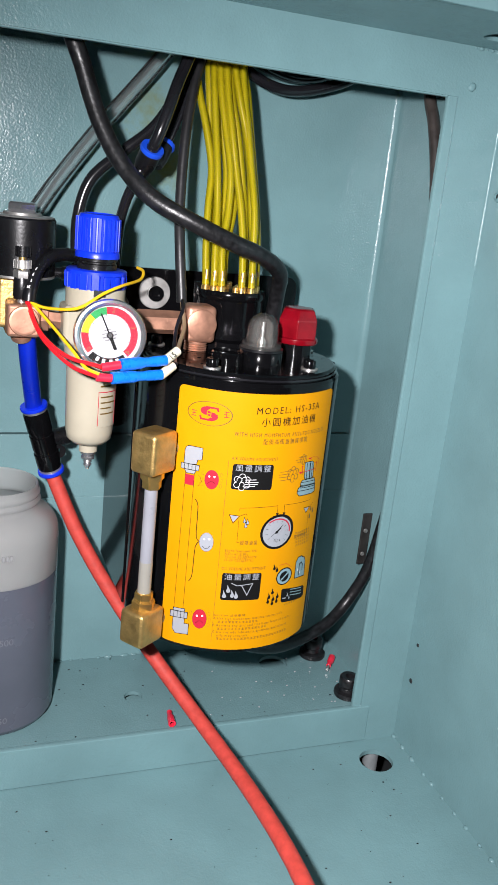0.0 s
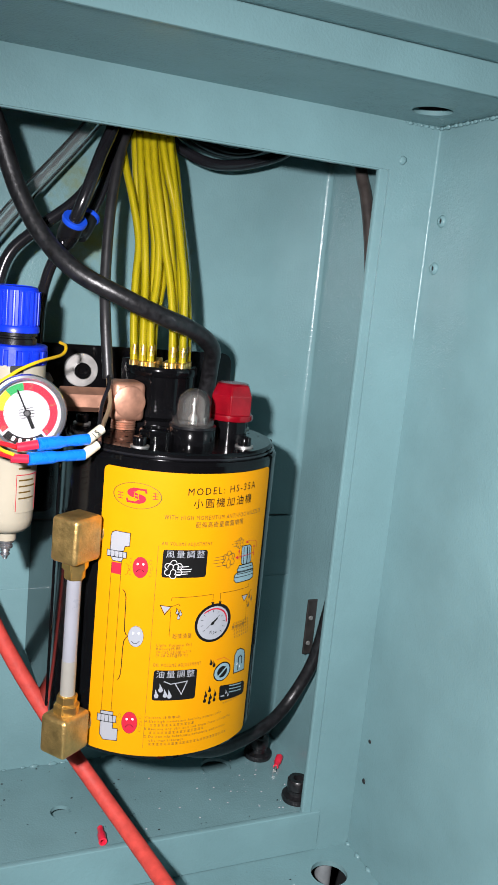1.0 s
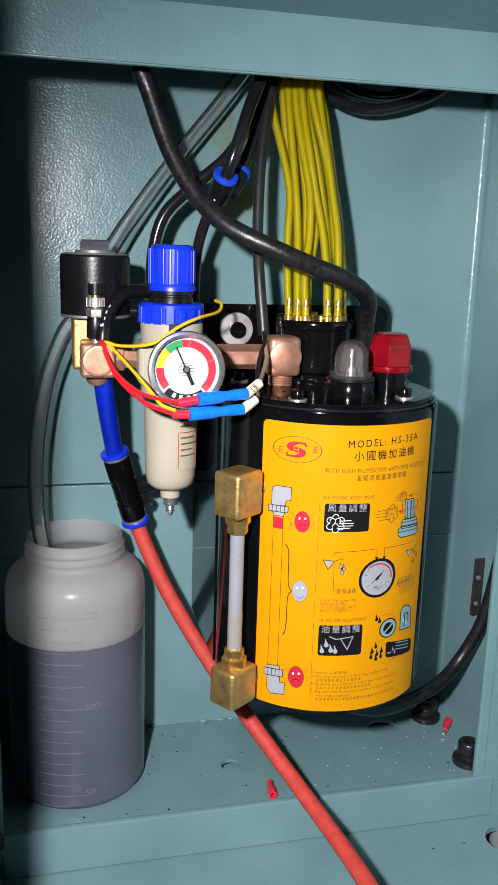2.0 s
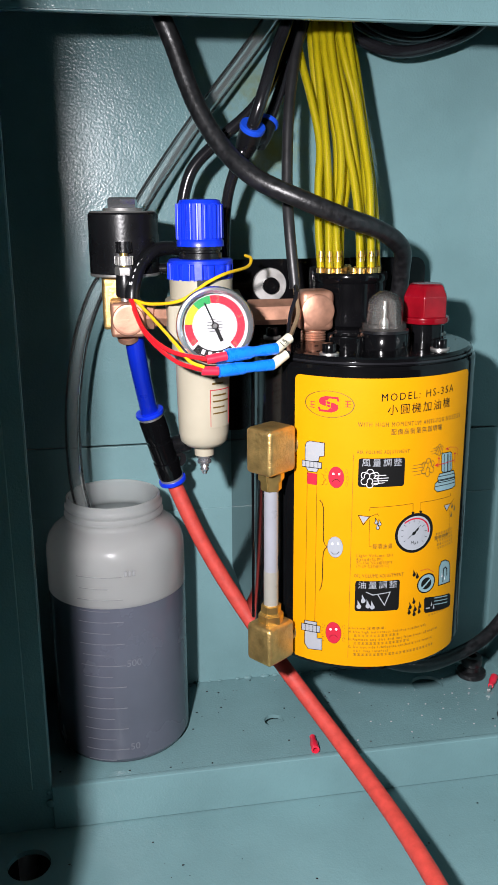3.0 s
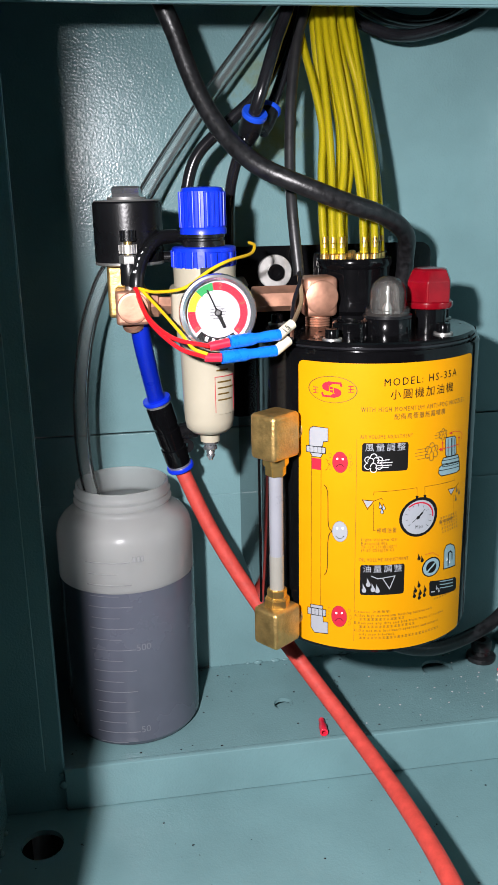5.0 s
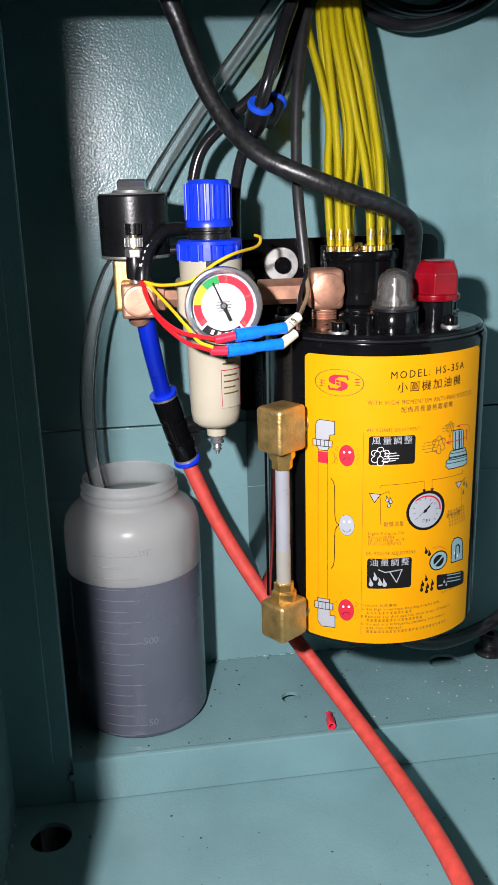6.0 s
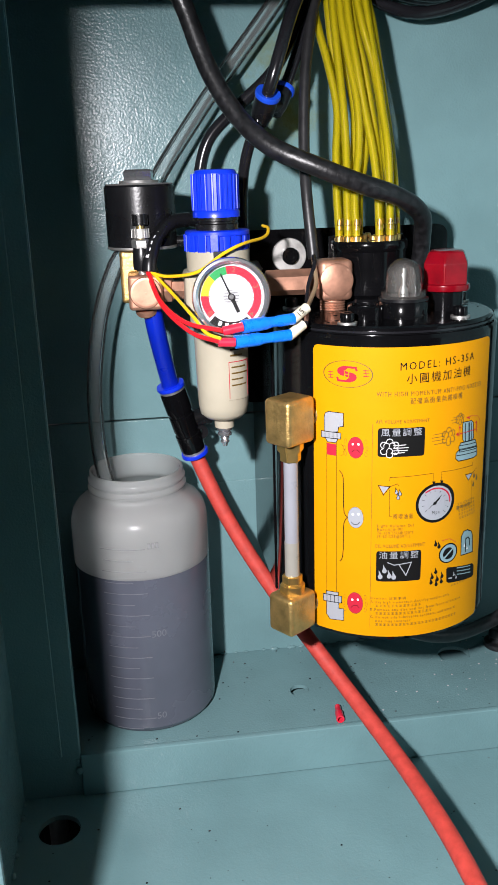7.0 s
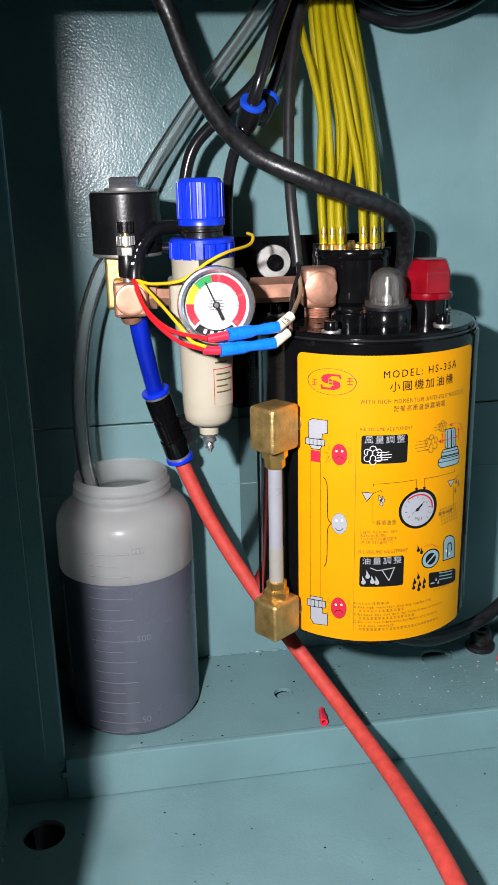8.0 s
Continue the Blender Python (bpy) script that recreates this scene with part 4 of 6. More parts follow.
hose_thing("black_oil_hose", [(-0.175, -0.135, 0.545), (-0.1608, -0.150, 0.5008), (-0.1514, -0.150, 0.4795), (-0.140, -0.155, 0.4473), (-0.1257, -0.165, 0.4209), (-0.1073, -0.180, 0.4012), (-0.0813, -0.190, 0.3886), (-0.0524, -0.190, 0.3775), (-0.0264, -0.180, 0.3690), (-0.0079, -0.165, 0.3577), (-0.0020, -0.150, 0.3417), (-0.0006, -0.142, 0.3200), (-0.0006, -0.140, 0.3005)], 0.0058, M["rubber"], "thick scuffed black rubber hose looping to the oiler lid", wobble=0.04)
hose_thing("grey_cable", [(-0.058, -0.11, 0.545), (-0.0634, -0.120, 0.5064), (-0.0714, -0.130, 0.477), (-0.0776, -0.140, 0.4413), (-0.0806, -0.150, 0.399), (-0.0811, -0.160, 0.3709), (-0.0788, -0.168, 0.3336)], 0.0036, M["cable_grey"], "dark grey electric cable hanging from above", "cable")
hose_thing("black_air_tube", [(-0.070, -0.14, 0.53), (-0.0800, -0.148, 0.4960), (-0.0900, -0.157, 0.4730), (-0.0980, -0.164, 0.4520), (-0.1030, -0.163, 0.4370), (-0.1055, -0.156, 0.4270)], 0.0040, M["black_tube"], "shiny black air tube into a blue-collared joint", "tube", "black air tubes")
hose_thing("black_air_tube", [(-0.055, -0.11, 0.53), (-0.0631, -0.120, 0.4996), (-0.076, -0.130, 0.470), (-0.0869, -0.135, 0.4430), (-0.0935, -0.137, 0.4300)], 0.0036, M["black_tube"], "shiny black air tube into a blue-collared joint", "tube", "black air tubes")
hose_thing("black_air_tube", [(-0.055, -0.105, 0.53), (-0.0705, -0.120, 0.4923), (-0.0932, -0.125, 0.4507), (-0.1191, -0.125, 0.4269), (-0.1376, -0.125, 0.4086), (-0.145, -0.125, 0.3869), (-0.1468, -0.130, 0.3650), (-0.145, -0.14, 0.335)], 0.0040, M["black_tube"], "shiny black air tube curving down behind the regulator", "tube", "black air tubes")
hose_thing("black_air_tube", [(-0.1040, -0.152, 0.4310), (-0.1080, -0.150, 0.4200), (-0.1122, -0.148, 0.4103), (-0.1165, -0.140, 0.3946), (-0.1177, -0.130, 0.3764), (-0.118, -0.125, 0.34)], 0.0036, M["black_tube"], "shiny black air tube running down behind the regulator", "tube", "black air tubes")


def y_joint():
    t = thing("y_joint", (-0.104, -0.152, 0.432), "black Y tube joint with blue release collars", "fitting")
    m = along((-0.1062, -0.1500, 0.4225), (-0.1020, -0.1640, 0.4400))
    part("body", lathe(B(), [(0, -0.008), (0.0055, -0.008), (0.0072, 0.000), (0.0072, 0.010), (0, 0.010)], m, 28), M["black_plastic"], t)
    part("collar", lathe(B(), [(0.0042, 0.0098), (0.0078, 0.0098), (0.0082, 0.0115), (0.0078, 0.0132), (0.0042, 0.0132)], m, 32), M["blue_collar"], t, "blue release collar")
    m = along((-0.0965, -0.1420, 0.4250), (-0.0885, -0.1350, 0.4400))
    part("body", lathe(B(), [(0, -0.004), (0.005, -0.004), (0.0062, 0.002), (0.0062, 0.012), (0, 0.012)], m, 28), M["black_plastic"], t)
    part("collar", lathe(B(), [(0.0038, 0.0118), (0.0070, 0.0118), (0.0074, 0.0132), (0.0070, 0.0146), (0.0038, 0.0146)], m, 32), M["blue_collar"], t, "blue release collar")
    part("bridge", tube(B(), [(-0.1035, -0.1515, 0.4250), (-0.0955, -0.1430, 0.4262)], 0.0045, 16, 3, smoothed=False), M["black_plastic"], t)


y_joint()

hose_thing("clear_tube", [(-0.052, -0.088, 0.54), (-0.0715, -0.090, 0.515), (-0.0948, -0.092, 0.4848), (-0.126, -0.095, 0.4468), (-0.1536, -0.100, 0.4107), (-0.1698, -0.108, 0.3881), (-0.1840, -0.115, 0.364), (-0.1945, -0.117, 0.343), (-0.2050, -0.115, 0.3265), (-0.2162, -0.115, 0.2963), (-0.2232, -0.115, 0.2573), (-0.2252, -0.115, 0.2248), (-0.2242, -0.115, 0.1953), (-0.2205, -0.114, 0.172)], 0.0056, M["clear"], "clear plastic drain tube ending in the bottle mouth", "tube", inner=0.0042)

for k, (pts, r) in enumerate((
        ([(-0.045, -0.10, 0.530), (-0.032, -0.100, 0.5032), (-0.0173, -0.100, 0.4914), (0.0078, -0.100, 0.4855), (0.0368, -0.100, 0.4908), (0.0656, -0.100, 0.5042), (0.085, -0.10, 0.53)], 0.0040),
        ([(-0.035, -0.085, 0.530), (-0.0200, -0.085, 0.5075), (0.0146, -0.083, 0.4965), (0.0400, -0.083, 0.5030), (0.062, -0.085, 0.53)], 0.0034),
        ([(-0.03, -0.092, 0.530), (-0.012, -0.092, 0.5055), (0.020, -0.092, 0.4965), (0.050, -0.092, 0.5050), (0.072, -0.092, 0.53)], 0.0034))):
    hose_thing("coiled_cable", pts, r, M["black_tube"], "black cable looped under the cross beam", "cable", "looped cables")
hose_thing("conduit_cable", [(0.1130, -0.1200, 0.55), (0.1132, -0.1257, 0.499), (0.1138, -0.138, 0.474), (0.1142, -0.149, 0.446), (0.1142, -0.158, 0.412), (0.1142, -0.172, 0.33)], 0.0046, M["sleeve_brown"], "brownish cable sleeve running down behind the post", "cable")
hose_thing("power_cable", [(0.1132, -0.163, 0.185), (0.1130, -0.1560, 0.1520), (0.1108, -0.146, 0.1085), (0.0977, -0.142, 0.0767), (0.0780, -0.150, 0.0629), (0.0532, -0.162, 0.0589), (0.0211, -0.176, 0.0600), (-0.0068, -0.182, 0.0680), (-0.0277, -0.180, 0.0820), (-0.0330, -0.176, 0.1030)], 0.0050, M["rubber"], "thick black cable curving under the oiler", "cable", wobble=0.03)

# ---- cable clip, feet and loose bits ----
t = thing("cable_clip", (0.1185, -0.135, 0.13), "dark rusty cable clip screwed to the side panel", "clip")
bm = box(B(), 0.1100, 0.1188, -0.1285, -0.1268, 0.1060, 0.1540, 0.0007)
part("plate", bm, M["rust"], t)
for z in (0.116, 0.138):
    part("screw", lathe(B(), [(0, 0), (0.002, 0), (0.0015, 0.001), (0, 0.001)], along((0.1140, -0.1285, z), (0.1140, -0.2, z)), 12), M["steel"], t)


def rubber_foot(x, y, tip=False):
    t = thing("rubber_foot", (x, y, 0), "round black rubber grommet foot on the inner floor" if not tip else "black rubber grommet lying on its side", "grommet", "rubber grommets")
    prof = [(0, 0), (0.0118, 0), (0.0122, 0.002), (0.0118, 0.0042), (0.0075, 0.0052), (0.0070, 0.0085), (0.0085, 0.0100), (0.0085, 0.0165), (0.0075, 0.0180), (0.0040, 0.0180), (0.0040, 0.012), (0, 0.012)]
    m = Matrix.Translation((x, y, 0))
    if tip:
        m = Matrix.Translation((x, y, 0.0108)) @ pose(0, 0, 0, -78, 0, 160) @ Matrix.Translation((0, 0, -0.006))
    part("grommet", lathe(B(), prof, m, 36), M["rubber"], t)


rubber_foot(0.0930, -0.1000)
rubber_foot(0.0985, -0.1660)


def loose_crimp(x, y, ang, pin):
    t = thing("wire_connector", (x, y, 0), "small red insulated wire connector lying on the floor", "connector", "loose connectors")
    m = Matrix.Translation((x, y, 0.0030)) @ Matrix.Rotation(radians(ang), 4, "Z") @ pose(0, 0, 0, 90, 0, 0)
    part("sleeve", lathe(B(), [(0.0018, -0.0075), (0.0030, -0.0075), (0.0030, 0.001), (0.0022, 0.0025), (0.0022, 0.0085), (0.0012, 0.0085), (0.0012, -0.003), (0, -0.003)], m, 20), M["red_sleeve"], t)
    if pin:
        part("pin", lathe(B(), [(0, 0.0085), (0.0013, 0.0085), (0.0013, 0.0155), (0, 0.0155)], m, 12), M["steel"], t)


loose_crimp(-0.0630, -0.1745, 174, False)
loose_crimp(0.1040, -0.1180, -36, True)


# ---- the bottle ----
def bottle():
    cx, cy, r = -0.1994, -0.1219, 0.0490
    t = thing("plastic_bottle", (cx, cy, 0), "milky open plastic bottle part-filled with grey used oil", "bottle")
    m = Matrix.Translation((cx, cy, 0))
    outer = [(0, 0.0006), (r - 0.006, 0.0006), (r - 0.002, 0.0016), (r, 0.0050), (r + 0.0002, 0.148), (r - 0.0003, 0.1548), (r - 0.0022, 0.1612), (r - 0.0060, 0.1662), (r - 0.0110, 0.1696), (r - 0.0145, 0.1712)]
    neck = [(0.0338, 0.1722), (0.0336, 0.1740), (0.0342, 0.1750), (0.0351, 0.1760), (0.0351, 0.1772), (0.0340, 0.1784), (0.0334, 0.1796), (0.0338, 0.1806), (0.0346, 0.1815), (0.0346, 0.1826), (0.0335, 0.1838), (0.0331, 0.1852), (0.0333, 0.1872), (0.0330, 0.1883), (0.0322, 0.1887), (0.0315, 0.1883)]
    inside = [(0.0312, 0.1872), (0.0312, 0.1740), (0.0330, 0.1706), (r - 0.0120, 0.1684), (r - 0.0070, 0.1650), (r - 0.0034, 0.1602), (r - 0.0016, 0.1545), (r - 0.0012, 0.1230)]
    level = 0.1226
    low = outer[:4] + [(r + 0.00015, level)]
    part("shell", lathe(B(), [(r + 0.00015, level)] + outer[4:] + neck + inside, m, 96), M["bottle"], t, "milky translucent plastic shell")
    part("filled_shell", lathe(B(), low, m, 96), M["bottle_wet"], t, "plastic darkened by the grey oil behind it")
    ri = r - 0.0008
    part("oil", lathe(B(), [(0, 0.0030), (ri - 0.003, 0.0030), (ri, 0.0070), (ri, 0.1220), (ri, 0.1226), (0, 0.1222)], m, 96), M["oil"], t, "grey used oil")
    # moulded volume scale facing the viewer
    base = 0.0

    def patch(a0, a1, z0, z1, name="scale_line"):
        bm = B()
        vs = []
        n = 5
        for i in range(n + 1):
            a = radians(base + a0 + (a1 - a0) * i / n)
            vs.append([bm.verts.new((cx + q * math.sin(a), cy - q * math.cos(a), z)) for q, z in ((r + 0.00045, z0), (r + 0.00045, z1), (r - 0.0003, z1), (r - 0.0003, z0))])
        for p, q in zip(vs, vs[1:]):
            for k in range(4):
                bm.faces.new((p[k], q[k], q[(k + 1) % 4], p[(k + 1) % 4]))
        bm.faces.new(vs[0])
        bm.faces.new(vs[-1][::-1])
        return part(name, bm, M["etched" if z1 < level else "etched_pale"], t)

    step = (0.0792 - 0.0130) / 4
    for k in range(9):
        z = 0.0130 + step * k
        patch(-34, 3, z, z + 0.0004)
        patch(-32, -8, z - step / 2, z - step / 2 + 0.0003)
    for k in range(3):
        patch(5 + 3.2 * k, 7.4 + 3.2 * k, 0.1455, 0.1495, "printed_bar")
    for txt, z in (("50", 0.0150), ("500", 0.0808)):
        cu = bpy.data.curves.new("scale_number", "FONT")
        cu.body, cu.size = txt, 0.0072
        tmp = new("scale_number_tmp", cu)
        dg = bpy.context.evaluated_depsgraph_get()
        me = bpy.data.meshes.new_from_object(tmp.evaluated_get(dg))
        bpy.data.objects.remove(tmp)
        bm = B()
        bm.from_mesh(me)
        for q in bm.verts:
            a = radians(base + 3.5) + q.co.x / r
            q.co = Vector((cx + (r + 0.0003) * math.sin(a), cy - (r + 0.0003) * math.cos(a), z - 0.0025 + q.co.y))
        part("scale_number", bm, M["etched"], t, smooth=0)
    return t


bottle()


# ---- wires of the regulator switch ----
sleeved = hose_thing("sleeved_cable", [(-0.145, -0.150, 0.3560), (-0.1560, -0.158, 0.3595), (-0.1680, -0.165, 0.3580), (-0.1772, -0.172, 0.3490), (-0.1815, -0.178, 0.3380), (-0.1826, -0.180, 0.3305)], 0.0044, M["black_plastic"], "black sleeved control cable looped beside the valve", "cable")
run = smooth_path([(-0.1680, -0.165, 0.3580), (-0.1772, -0.172, 0.3490), (-0.1815, -0.178, 0.3380)], 6)
for k in range(1, 12, 2):
    p, q = run[k], run[k + 1]
    out = Vector((-0.42, -0.86, 0.28)).normalized() * 0.0043
    part("printed_bar", box(B(), -0.0010, 0.0010, -0.0003, 0.0003, 0.0, (q - p).length * 0.9, 0, along(p + out, q + out)), M["ink_white"], sleeved)
hose_thing("wire", [(-0.1820, -0.180, 0.3325), (-0.1800, -0.182, 0.3300), (-0.171, -0.190, 0.3286), (-0.1552, -0.205, 0.3320), (-0.140, -0.205, 0.3417), (-0.1277, -0.200, 0.3466), (-0.1118, -0.180, 0.3488), (-0.1077, -0.170, 0.3532), (-0.1095, -0.160, 0.3545)], 0.0010, M["wire_yellow"], "thin yellow wire across the regulator", "wire", "control wires", segs=8)
hose_thing("wire", [(-0.1820, -0.180, 0.3315), (-0.180, -0.181, 0.3296), (-0.1688, -0.200, 0.3180), (-0.1595, -0.225, 0.3080), (-0.1543, -0.235, 0.3014), (-0.1465, -0.240, 0.2985)], 0.0010, M["wire_yellow"], "thin yellow wire beside the gauge", "wire", "control wires", segs=8)
hose_thing("wire", [(-0.1826, -0.180, 0.3320), (-0.1827, -0.181, 0.3298), (-0.1772, -0.200, 0.3151), (-0.1644, -0.225, 0.3060), (-0.1453, -0.240, 0.3030)], 0.0013, M["wire_red"], "red wire bowed under the gauge", "wire", "control wires", segs=8)
hose_thing("wire", [(-0.1830, -0.180, 0.3310), (-0.1828, -0.181, 0.3281), (-0.1758, -0.200, 0.3117), (-0.1615, -0.225, 0.3001), (-0.1469, -0.238, 0.2964)], 0.0013, M["wire_red"], "red wire bowed under the gauge", "wire", "control wires", segs=8)


def crimp_joint(a, b, c, d, e):
    a, b, c, d, e = (Vector(p) for p in (a, b, c, d, e))
    t = thing("crimp_joint", c, "red and blue insulated crimp joint on the wires", "connector", "crimp joints")
    part("red_sleeve", tube(B(), [a, a.lerp(b, 0.5), b], 0.0026, 14, 4), M["red_sleeve"], t, "red vinyl sleeve")
    m = along(b, d)
    ln = (d - b).length
    bm = lathe(B(), [(0, 0), (0.0037, 0), (0.0038, 0.001), (0.0038, ln * 0.42), (0.0031, ln * 0.5), (0.0029, ln * 0.62), (0.0033, ln * 0.72), (0.0033, ln), (0.0022, ln + 0.0003), (0, ln)], m, 20)
    part("blue_sleeve", bm, M["blue_sleeve"], t, "blue vinyl sleeve")
    f = along(d, e)
    fl = (e - d).length
    part("marker_sleeve", lathe(B(), [(0, -0.001), (0.0029, -0.001), (0.0030, 0), (0.0030, fl * 0.85), (0.0020, fl * 0.86), (0, fl * 0.84)], f, 16), M["ivory"], t, "ivory wire marker sleeve")
    return t


crimp_joint((-0.1453, -0.240, 0.3027), (-0.1340, -0.240, 0.3046), (-0.1212, -0.238, 0.3049), (-0.1040, -0.231, 0.3062), (-0.0935, -0.2235, 0.3120))
crimp_joint((-0.1480, -0.238, 0.2962), (-0.1385, -0.238, 0.2958), (-0.1259, -0.236, 0.2962), (-0.1060, -0.231, 0.2970), (-0.0960, -0.2245, 0.3025))
hose_thing("wire", [(-0.0790, -0.168, 0.3370), (-0.0800, -0.176, 0.3300), (-0.0815, -0.188, 0.3203), (-0.0883, -0.205, 0.3135), (-0.0940, -0.222, 0.3115)], 0.0014, M["wire_brown"], "brown wire from the grey cable to the joint", "wire", "control wires", segs=8)
hose_thing("wire", [(-0.0790, -0.168, 0.3370), (-0.0805, -0.178, 0.3300), (-0.0855, -0.183, 0.3183), (-0.0890, -0.195, 0.3060), (-0.0950, -0.222, 0.3020)], 0.0014, M["black_tube"], "black wire from the grey cable to the joint", "wire", "control wires", segs=8)

# number on the marker sleeve
cu = bpy.data.curves.new("marker_text", "FONT")
cu.body, cu.size, cu.align_x, cu.align_y = "15", 0.0046, "CENTER", "CENTER"
tmp = new("marker_text_source", cu)
me = bpy.data.meshes.new_from_object(tmp.evaluated_get(bpy.context.evaluated_depsgraph_get()))
bpy.data.objects.remove(tmp)
bm = B()
bm.from_mesh(me)
c = Vector((-0.1003, -0.2332, 0.3097))
n = Vector((-0.28, -0.90, 0.34)).normalized()
xa = Vector((0.0105, 0.0075, 0.0058)).normalized()
xa = (xa - n * xa.dot(n)).normalized()
for q in bm.verts:
    q.co = c + xa * q.co.x + n.cross(xa) * q.co.y
marker = [o for o in bpy.data.objects if o.name.startswith("marker_sleeve")][0]
part("printed_number", bm, M["ink"], marker, smooth=0)


# ---- the printed label on the tank ----
LAB = [p for p in oiler.children if p.name.startswith("tank")][0]
LR = OR + 0.0005


def on_label(deg, z, layer):
    return at_oiler(deg, LR + 0.00012 * layer, z)


def label_sheet():
    bm = B()
    a0, a1, z0, z1, rc, n = -50.4, 46.0, 0.1055, 0.2893, 0.0035, 60
    cols = []
    tip = math.degrees(rc / LR)
    near = [tip * (1 - math.cos(radians(90 * k / 7))) for k in range(8)]
    places = [a0 + k for k in near] + [a0 + tip + (a1 - a0 - 2 * tip) * i / n for i in range(1, n)] + [a1 - k for k in near[::-1]]
    for d in places:
        edge = min(d - a0, a1 - d) * math.pi / 180 * LR
        cut = rc - math.sqrt(max(0, rc * rc - (rc - edge) ** 2)) if edge < rc else 0
        cols.append([bm.verts.new(at_oiler(d, r, z)) for r, z in ((LR, z0 + cut), (LR, z1 - cut), (OR - 0.0003, z1 - cut), (OR - 0.0003, z0 + cut))])
    for p, q in zip(cols, cols[1:]):
        for k in range(4):
            bm.faces.new((p[k], q[k], q[(k + 1) % 4], p[(k + 1) % 4]))
    bm.faces.new(cols[0])
    bm.faces.new(cols[-1][::-1])
    return part("label", bm, M["yellow_film"], oiler, "yellow instruction label with printed diagrams")


label = label_sheet()


def curved(bm, name, mat):
    return part(name, bm, M[mat], label, smooth=0)


def print_box(a0, a1, z0, z1, mat, layer=1, rc=0.0, name="printed_bar"):
    bm = B()
    n = max(2, int(abs(a1 - a0) / 1.2) + 1)
    if rc:
        n *= 3
    prev = None
    for i in range(n + 1):
        d = a0 + (a1 - a0) * i / n
        edge = min(d - a0, a1 - d) * math.pi / 180 * LR
        cut = rc - math.sqrt(max(0, rc * rc - (rc - edge) ** 2)) if rc and edge < rc else 0
        cur = (bm.verts.new(on_label(d, z0 + cut, layer)), bm.verts.new(on_label(d, z1 - cut, layer)))
        if prev:
            bm.faces.new((prev[0], cur[0], cur[1], prev[1]))
        prev = cur
    return curved(bm, name, mat)


def print_shape(pts, mat, layer=1, name="printed_shape"):
    bm = B()
    f = bm.faces.new([bm.verts.new((d * math.pi / 180 * LR, z, 0)) for d, z in pts])
    bmesh.ops.triangulate(bm, faces=[f])
    if max(d for d, z in pts) - min(d for d, z in pts) > 4:
        bmesh.ops.subdivide_edges(bm, edges=bm.edges, cuts=3, use_grid_fill=True)
    for q in bm.verts:
        q.co = on_label(math.degrees(q.co.x / LR), q.co.y, layer)
    return curved(bm, name, mat)


def print_line(pts, width, mat, layer=1, name="printed_line"):
    bm = B()
    flat = [Vector((d * math.pi / 180 * LR, z)) for d, z in pts]
    for a, b in zip(flat, flat[1:]):
        d = b - a
        if d.length < 1e-6:
            continue
        n = max(1, int(abs(d.x) / 0.0016))
        u = d.normalized() * width * 0.5
        w = Vector((-u.y, u.x))
        a2, b2 = a - u, b + u
        prev = None
        for i in range(n + 1):
            p = a2.lerp(b2, i / n)
            cur = [bm.verts.new(on_label(math.degrees(q.x / LR), q.y, layer)) for q in (p - w, p + w)]
            if prev:
                bm.faces.new((prev[0], cur[0], cur[1], prev[1]))
            prev = cur
    return curved(bm, name, mat)


def print_disc(deg, z, rd, rz, mat, layer=1, name="printed_disc"):
    bm = B()
    c = bm.verts.new(on_label(deg, z, layer))
    rings = []
    for k in (0.5, 1.0):
        rings.append([bm.verts.new(on_label(deg + k * rd * math.cos(2 * math.pi * i / 32), z + k * rz * math.sin(2 * math.pi * i / 32), layer)) for i in range(32)])
    for i in range(32):
        j = (i + 1) % 32
        bm.faces.new((c, rings[0][i], rings[0][j]))
        bm.faces.new((rings[0][i], rings[1][i], rings[1][j], rings[0][j]))
    return curved(bm, name, mat)


def print_arc(centre, rd, rz, a0, a1, width, mat, layer=1, name="printed_ring"):
    bm = B()
    prev = None
    k0 = 1 - width / rz
    n = max(10, int(abs(a1 - a0) / 9))
    for i in range(n + 1):
        a = radians(a0 + (a1 - a0) * i / n)
        cur = [bm.verts.new(on_label(centre[0] + k * rd * math.sin(a), centre[1] + k * rz * math.cos(a), layer)) for k in (k0, 1.0)]
        if prev:
            bm.faces.new((prev[0], cur[0], cur[1], prev[1]))
        prev = cur
    return curved(bm, name, mat)


def print_ring(deg, z, rd, rz, width, mat, layer=1):
    return print_arc((deg, z), rd, rz, 0, 360, width, mat, layer)


def print_outlined(pts, mat, width, layer=1, name="printed_shape"):
    print_shape(pts, mat, layer, name)
    return print_line(pts + pts[:1], width, "ink", layer + 1)


def print_drop(deg, z, h, mat, edge=None, layer=2):
    """A leaning drop with a sharp tip; edge: the ink of its outline."""
    wide = math.degrees(h * 0.23 / LR)
    pts = []
    for k in range(15):
        a = radians(-145 + 290 * k / 14)
        pts.append((deg + wide * (0.2 - math.sin(a)), z - h * 0.24 - h * 0.25 * math.cos(a)))
    pts.append((deg - wide * 0.45, z + h * 0.5))
    if edge:
        print_line(pts + pts[:1], 0.0003, edge, layer + 1)
    return print_shape(pts, mat, layer, "printed_drop")


